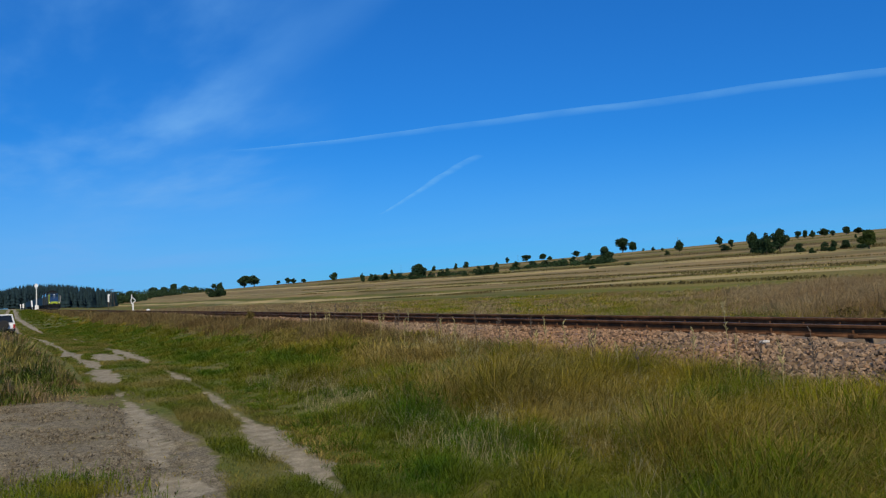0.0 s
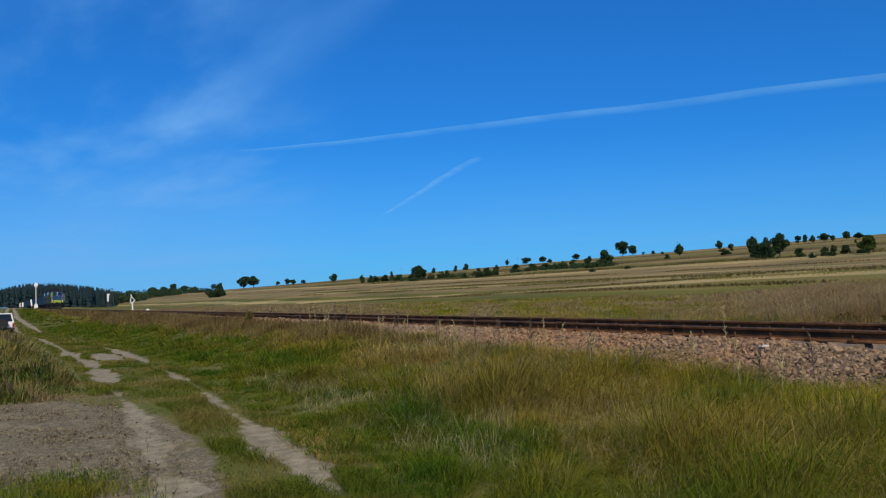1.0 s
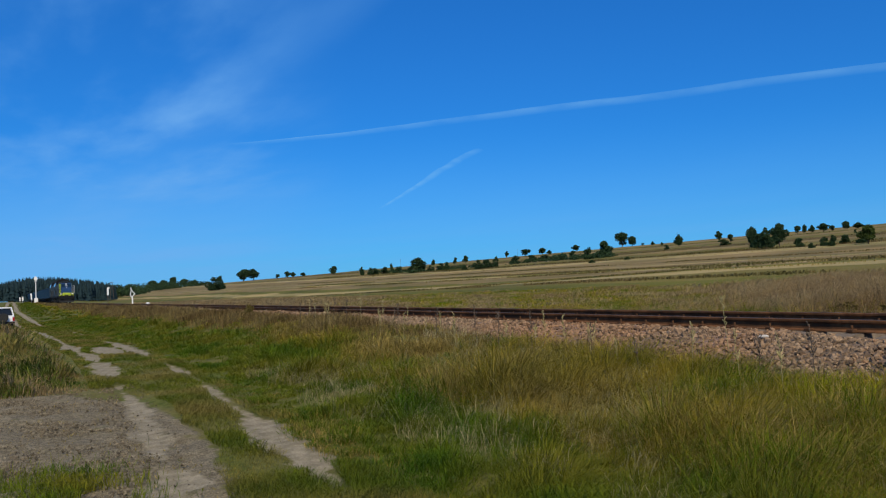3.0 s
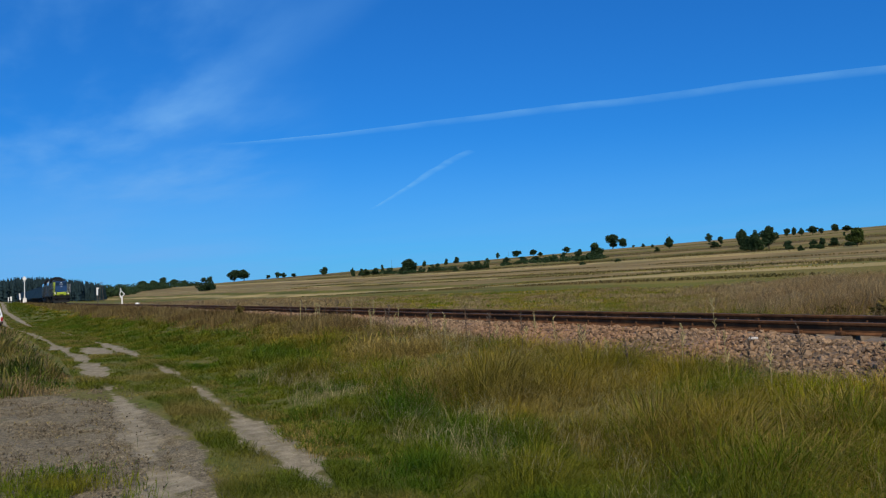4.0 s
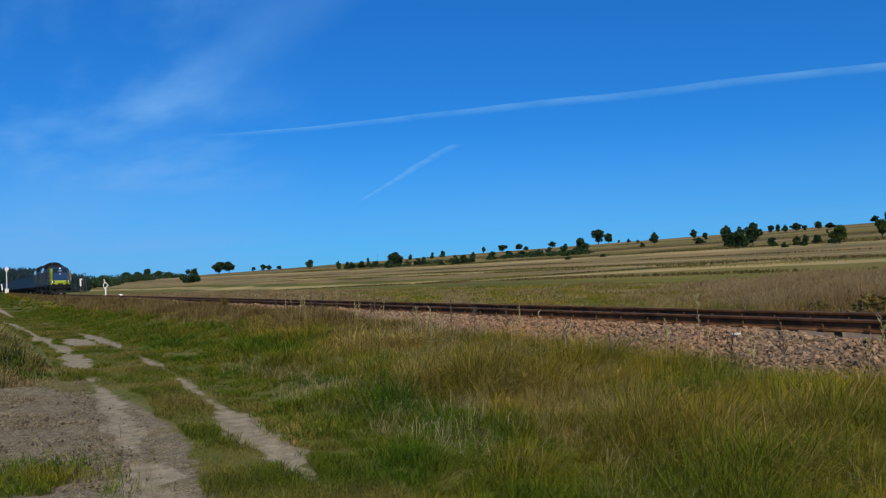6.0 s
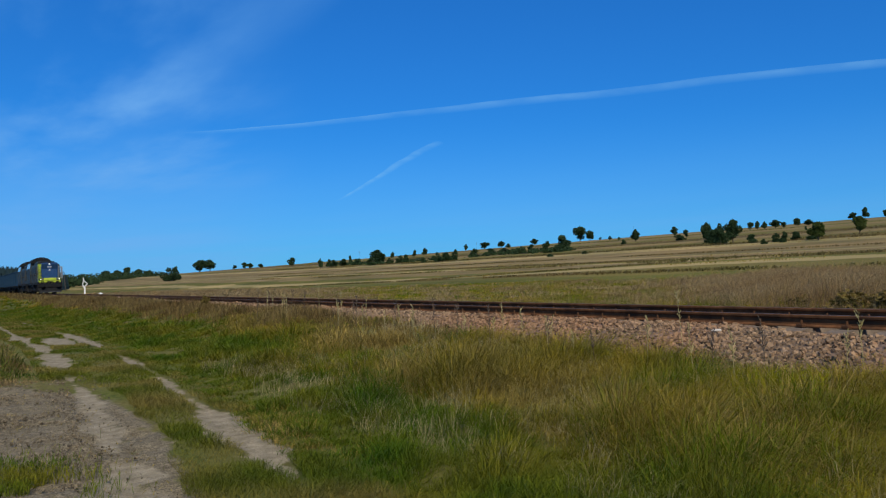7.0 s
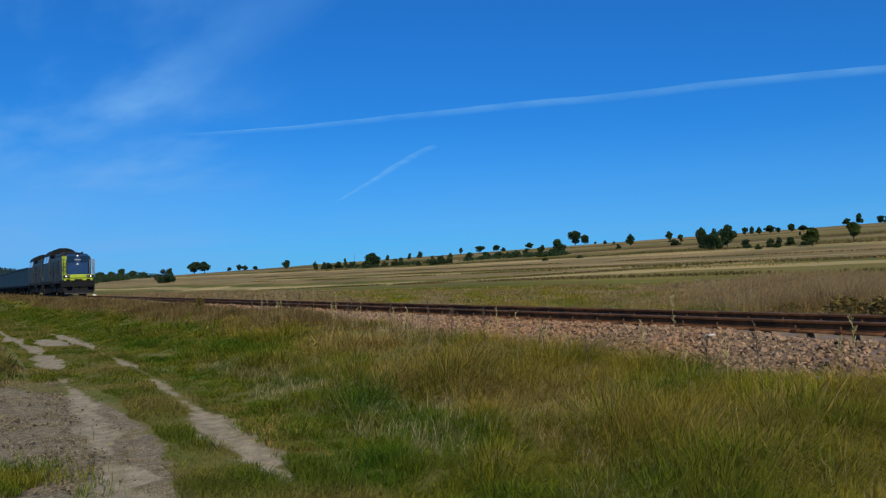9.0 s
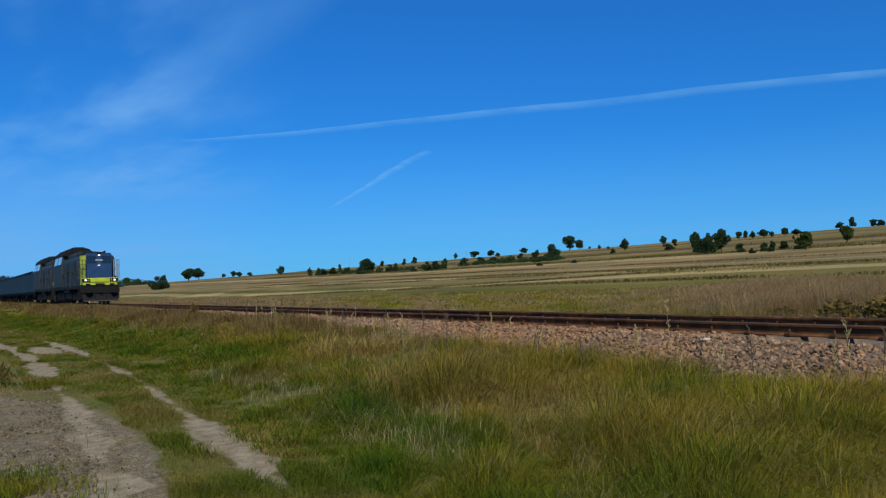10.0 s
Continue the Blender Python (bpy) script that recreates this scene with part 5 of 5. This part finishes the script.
def build_stones():
    rng = np.random.default_rng(10)
    pts, rad = [], []
    for xa, xb, per, r in ((-10, -3, 640, 0.026), (-22, -10, 560, 0.028), (-45, -22, 130, 0.05), (-70, -45, 40, 0.08)):
        n = int((xb - xa) * 2.0 * per)
        x, y = rng.uniform(xa, xb, n), rng.uniform(7.3, 9.62, n)
        on_sleeper = (np.abs((x - SLEEPER_X + 0.325) % 0.65 - 0.325) < 0.12) & (y > 9.28)
        ok = ~on_sleeper & (np.abs(y - NEAR_RAIL) > 0.12)
        x, y = x[ok], y[ok]
        pts.append(np.stack([x, y, ballast_z(x, y) + rng.uniform(-0.3, 0.6, len(x)) * r], 1))
        rad.append(r * rng.uniform(0.55, 1.5, len(x)))
    p, r = np.concatenate(pts), np.concatenate(rad)
    pick = np.where((p[:, 0] > -7.0) & (p[:, 0] < -4.2) & (p[:, 1] > 7.9) & (p[:, 1] < 9.1))[0][:290]
    rest = np.setdiff1d(np.arange(len(p)), pick)
    co, tris = lumps(rng, p[rest], r[rest])
    heap = tagged(new("ballast_stones", raw_mesh("ballast_stones", co, tris, M["stone"], True)), kind="stuff")
    heap.parent = ballast
    shapes = []
    for k in range(8):
        c, t = lumps(rng, np.zeros((1, 3)), [1.0])
        shapes.append(raw_mesh("stone", c, t, M["stone_part"], True))
    for i in pick:
        ob = new("stone", shapes[i % 8])
        ob.parent = ballast
        ob.matrix_basis = pose(*p[i], *rng.uniform(0, 360, 3)) @ Matrix.Diagonal((r[i], r[i], r[i], 1))


def build_clods():
    rng = np.random.default_rng(12)
    n = 42000
    x, y = rng.uniform(-16.2, -5.2, n), rng.uniform(-1.2, 2.0, n)
    ok = (y < rut_left(x) + 0.1 + rng.uniform(-0.3, 0.25, n)) & (vnoise(x * 2.2, y * 2.2, 81) + rng.uniform(-0.3, 0.3, n) > 0.42)
    x, y = x[ok], y[ok]
    off = (sand_mask(x, y)[1] < 0.2) | (rng.random(len(x)) < 0.12)
    x, y = x[off], y[off]
    r = 0.004 + 0.013 * rng.random(len(x)) ** 5
    co, tris = lumps(rng, np.stack([x, y, height(x, y) + 0.01], 1), r)
    tagged(new("soil_clods", raw_mesh("soil_clods", co, tris, M["clod"], True)), "loose brown soil clods and small stones on ploughed ground", "soil", kind="stuff")
    # straw bits
    n = 500
    x, y = rng.uniform(-14, -5.4, n), rng.uniform(-0.6, 1.6, n)
    blades("straw", rng, np.stack([x, y, height(x, y) + 0.015], 1), rng.uniform(0.02, 0.05, n), np.full(n, 0.006), np.full(n, 2.2), M["dry"], "scattered straw bits on the ploughed soil")


def build_flowering_weed():
    rng = np.random.default_rng(14)
    n = 700
    x, y = rng.normal(-5.25, 0.22, n), rng.normal(6.95, 0.2, n)
    blades("flowering_weed", rng, np.stack([x, y, height(x, y)], 1), rng.uniform(0.12, 0.42, n), np.full(n, 0.008), rng.uniform(0.1, 0.8, n), M["yellow_weed"], "yellow-green flowering weed clump beside the ballast")


M["yellow_weed"] = mat("yellow_green_weed", (0.16, 0.19, 0.008), (0.34, 0.32, 0.015), 6, 0.7, 0, 0, rnd="island", leafy=0.35)


def build_pale_stones():
    for x, y, z, sx, sy, sz in ((-7.7, 8.9, 0.735, 0.085, 0.045, 0.025), (-5.43, 7.9, 0.43, 0.045, 0.04, 0.04)):
        bm = bmesh.new()
        bmesh.ops.create_icosphere(bm, subdivisions=2, radius=1)
        for v in bm.verts:
            k = 1 + 0.25 * noise.noise(v.co * 1.7 + Vector((x, y, z)))
            v.co = Vector((v.co.x * sx, v.co.y * sy, v.co.z * sz)) * k
        st = link("pale_stone", bm, M["pale"])
        st.matrix_basis = pose(x, y, z, 0, 0, 40 * x)
        tagged(st, "pale whitish stone lying on the ballast", "stone", "pale stones on the ballast")


build_grass()
build_hedges()
build_stalks()
build_pale_stones()
build_flowering_weed()
build_stones()
build_clods()


# ---- signs, signal and pole by the line ----
def on_ground(x, y):
    return float(height(x, y))


def build_signal():
    x, y = -222, 7.0
    z = on_ground(x, y)
    sg = tagged(empty("railway_signal", (x, y, z)), "white railway signal mast with round head and cabinet", "signal")
    part("mast", rod(bmesh.new(), (0, 0, -0.3), (0, 0, 5.7), 0.12, 0.09, 10), M["white"], sg)
    bm = bmesh.new()
    rod(bm, (0.12, 0, 5.95), (0.32, 0, 5.95), 0.42, n=20)
    rod(bm, (0, 0, 5.3), (0, 0, 6.5), 0.24, n=10)
    part("signal_head", bm, M["white"], sg, "round white signal head")
    part("cabinet", box(bmesh.new(), -0.3, 0.4, -0.40, 0.40, -0.2, 1.3, 0.04), M["white"], sg, "white switch cabinet at the foot")
    for x, y, w, h, lean in ((-214, 5.9, 0.30, 2.3, 5), (-226, 4.2, 0.36, 1.6, 0), (-231, 3.7, 0.25, 1.5, 0)):
        sgn = tagged(empty("lineside_board", (x, y, on_ground(x, y))), "white lineside board on a post by the crossing", "sign", "lineside boards")
        sgn.matrix_basis = pose(x, y, on_ground(x, y), 0, 0, 0) @ pose(0, 0, 0, lean, 0, 0)
        part("post", rod(bmesh.new(), (-0.06, 0, -0.2), (-0.06, 0, h), 0.06), M["steel"], sgn)
        part("board", box(bmesh.new(), 0.0, 0.05, -w / 2, w / 2, h * 0.35, h, 0.015), M["white"], sgn)


def build_markers():
    # arrow-shaped white marker beyond the track
    x, y = -99.0, 12.9
    z = on_ground(x, y)
    a = tagged(empty("lineside_marker", (x, y, z + 0.1)), "white diamond-shaped railway marker on a post", "sign")
    part("post", box(bmesh.new(), -0.05, 0.05, -0.07, 0.07, -0.2, 1.0), M["white"], a)
    bm = bmesh.new()
    for p, q in (((0, -0.1, 1.75), (0, 0.28, 1.35)), ((0, 0.28, 1.35), (0, -0.12, 0.95)), ((0, -0.12, 0.95), (0, -0.22, 1.35)), ((0, -0.22, 1.35), (0, -0.1, 1.75)), ((0, -0.1, 1.75), (0, -0.15, 2.05))):
        rod(bm, p, q, 0.05, n=6)
    part("diamond", bm, M["white"], a)
    x, y = -139.0, 14.5
    b = tagged(empty("lineside_board", (x, y, on_ground(x, y))), "white rectangular board on a short post beyond the track", "sign", "lineside boards")
    part("post", rod(bmesh.new(), (-0.08, 0, -0.2), (-0.08, 0, 2.2), 0.05), M["bark"], b)
    bm = box(bmesh.new(), 0, 0.06, -0.12, 0.12, 1.6, 2.8, 0.02)
    box(bm, 0, 0.06, 0.1, 0.26, 2.6, 2.8, 0.02)
    part("board", bm, M["white"], b)
    x, y = -90.0, 13.2
    bm = bmesh.new()
    bmesh.ops.create_icosphere(bm, subdivisions=2, radius=1)
    for v in bm.verts:
        v.co = Vector((v.co.x * 0.16, v.co.y * 0.21, v.co.z * 0.12)) * (1 + 0.15 * noise.noise(v.co * 2))
    st = tagged(link("marker_stone", bm, M["white"], None, True), "whitewashed stone lying beyond the railway", "stone")
    st.matrix_basis = pose(x, y, 0.86)
    bm = box(bmesh.new(), -0.16, 0.16, -0.2, 0.2, -0.6, -0.02, 0.04)
    part("stone_foot", bm, M["concrete"], st)


def build_utility_poles():
    for x, y, h, leg in ((-497, 54, 11.0, 2.2), (-1090, 716, 13.0, 0), (-760, 735, 13.0, 0), (-1000, 470, 12.0, 0)):
        u = tagged(empty("utility_pole", (x, y, on_ground(x, y))), "thin wooden utility pole far across the fields", "pole", "utility poles")
        for s in ((-1, 1) if leg else (0,)):
            part("pole", rod(bmesh.new(), (0, s * leg / 2, -0.5), (0, s * leg * 0.1, h), 0.13, 0.09), M["bark"], u)
        part("cross_arm", box(bmesh.new(), -0.08, 0.08, -0.8, 0.8, h - 0.7, h - 0.5), M["bark"], u)


build_signal()
build_markers()
build_utility_poles()


# ---- parked car ----
def build_car():
    car = tagged(empty("parked_car"), "white off-road car with rear spare wheel parked by the track", "car")
    car.matrix_basis = pose(-72, -0.05, on_ground(-72, -0.05) - 0.14, 0, -1, 14)
    side = [(-4.0, 0.45), (-4.05, 0.85), (-3.9, 0.98), (-2.75, 1.05), (-0.05, 1.05), (0.0, 0.95), (0.0, 0.45)]
    bm = bmesh.new()
    for s0, s1 in ((-0.85, 0.85),):
        a = [bm.verts.new((x, s0, z)) for x, z in side]
        b = [bm.verts.new((x, s1, z)) for x, z in side]
        n = len(side)
        for i in range(n):
            bm.faces.new((a[i], a[(i + 1) % n], b[(i + 1) % n], b[i]))
        bm.faces.new(a)
        bm.faces.new(b[::-1])
    bmesh.ops.recalc_face_normals(bm, faces=bm.faces)
    bmesh.ops.bevel(bm, geom=list(bm.edges), offset=0.05, segments=2, affect="EDGES")
    part("body", bm, M["car"], car)
    bm = bmesh.new()
    v = [bm.verts.new(p) for p in ((-2.7, -0.79, 1.04), (-0.06, -0.79, 1.04), (-0.06, 0.79, 1.04), (-2.7, 0.79, 1.04), (-2.1, -0.66, 1.64), (-0.2, -0.66, 1.64), (-0.2, 0.66, 1.64), (-2.1, 0.66, 1.64))]
    for f in ((0, 1, 5, 4), (1, 2, 6, 5), (2, 3, 7, 6), (3, 0, 4, 7), (4, 5, 6, 7), (3, 2, 1, 0)):
        bm.faces.new([v[i] for i in f])
    part("windows", bm, M["dark_glass"], car, "dark window glass")
    part("roof", box(bmesh.new(), -2.15, -0.12, -0.72, 0.72, 1.63, 1.73, 0.04), M["car"], car)
    for s in (-1, 1):
        for xb, xt in ((-0.07, -0.2), (-1.35, -1.3), (-2.7, -2.1)):
            part("pillar", rod(bmesh.new(), (xb, s * 0.79, 1.02), (xt, s * 0.67, 1.66), 0.055, n=6), M["car"], car)
        for x in (-0.85, -3.2):
            bm = rod(bmesh.new(), (x, s * 0.66, 0.36), (x, s * 0.87, 0.36), 0.36, n=20)
            wh = part("wheel", bm, M["tyre"], car)
            part("rim", rod(bmesh.new(), (x, s * 0.85, 0.36), (x, s * 0.885, 0.36), 0.2, n=14), M["steel"], wh)
        part("tail_light", box(bmesh.new(), 0.0, 0.04, s * 0.76 - 0.07, s * 0.76 + 0.07, 0.65, 0.95, 0.01), M["tail"], car, "red tail light")
        part("mirror", box(bmesh.new(), -2.35, -2.2, s * 0.98 - 0.1, s * 0.98 + 0.1, 1.05, 1.25, 0.03), M["tyre"], car)
    part("bumper", box(bmesh.new(), -0.02, 0.12, -0.83, 0.83, 0.42, 0.62, 0.03), M["tyre"], car)
    part("spare_wheel", rod(bmesh.new(), (0.02, 0, 0.92), (0.24, 0, 0.92), 0.36, n=20), M["tyre"], car)
    part("rear_screen_frame", box(bmesh.new(), -0.14, -0.02, -0.8, 0.8, 1.0, 1.08, 0.02), M["car"], car)


M["tail"] = mat("red_lamp_plastic", (0.30, 0.01, 0.01), (0.40, 0.02, 0.02), 4, 0.3, 0, 0)
build_car()


# ---- what moves ----
def motions():
    start, speed = -215.2, 14.95
    for vehicle, back, turn in TRAIN:
        way = -1 if turn else 1
        for ws in [o for o in vehicle.children if o.name.startswith("wheelset")]:
            x = ws.location.x
            walk(ws, [(k / FPS, pose(x, 0, 0.50, 0, way * math.degrees(speed * k / FPS / 0.50) % 360, 0)) for k in range(10 * FPS + 1)])
        walk(vehicle, [(t, pose(start + speed * t + back, MID, RAIL_TOP, 0, 0, turn)) for t in (0.0, 5.0, 10.0)])


motions()
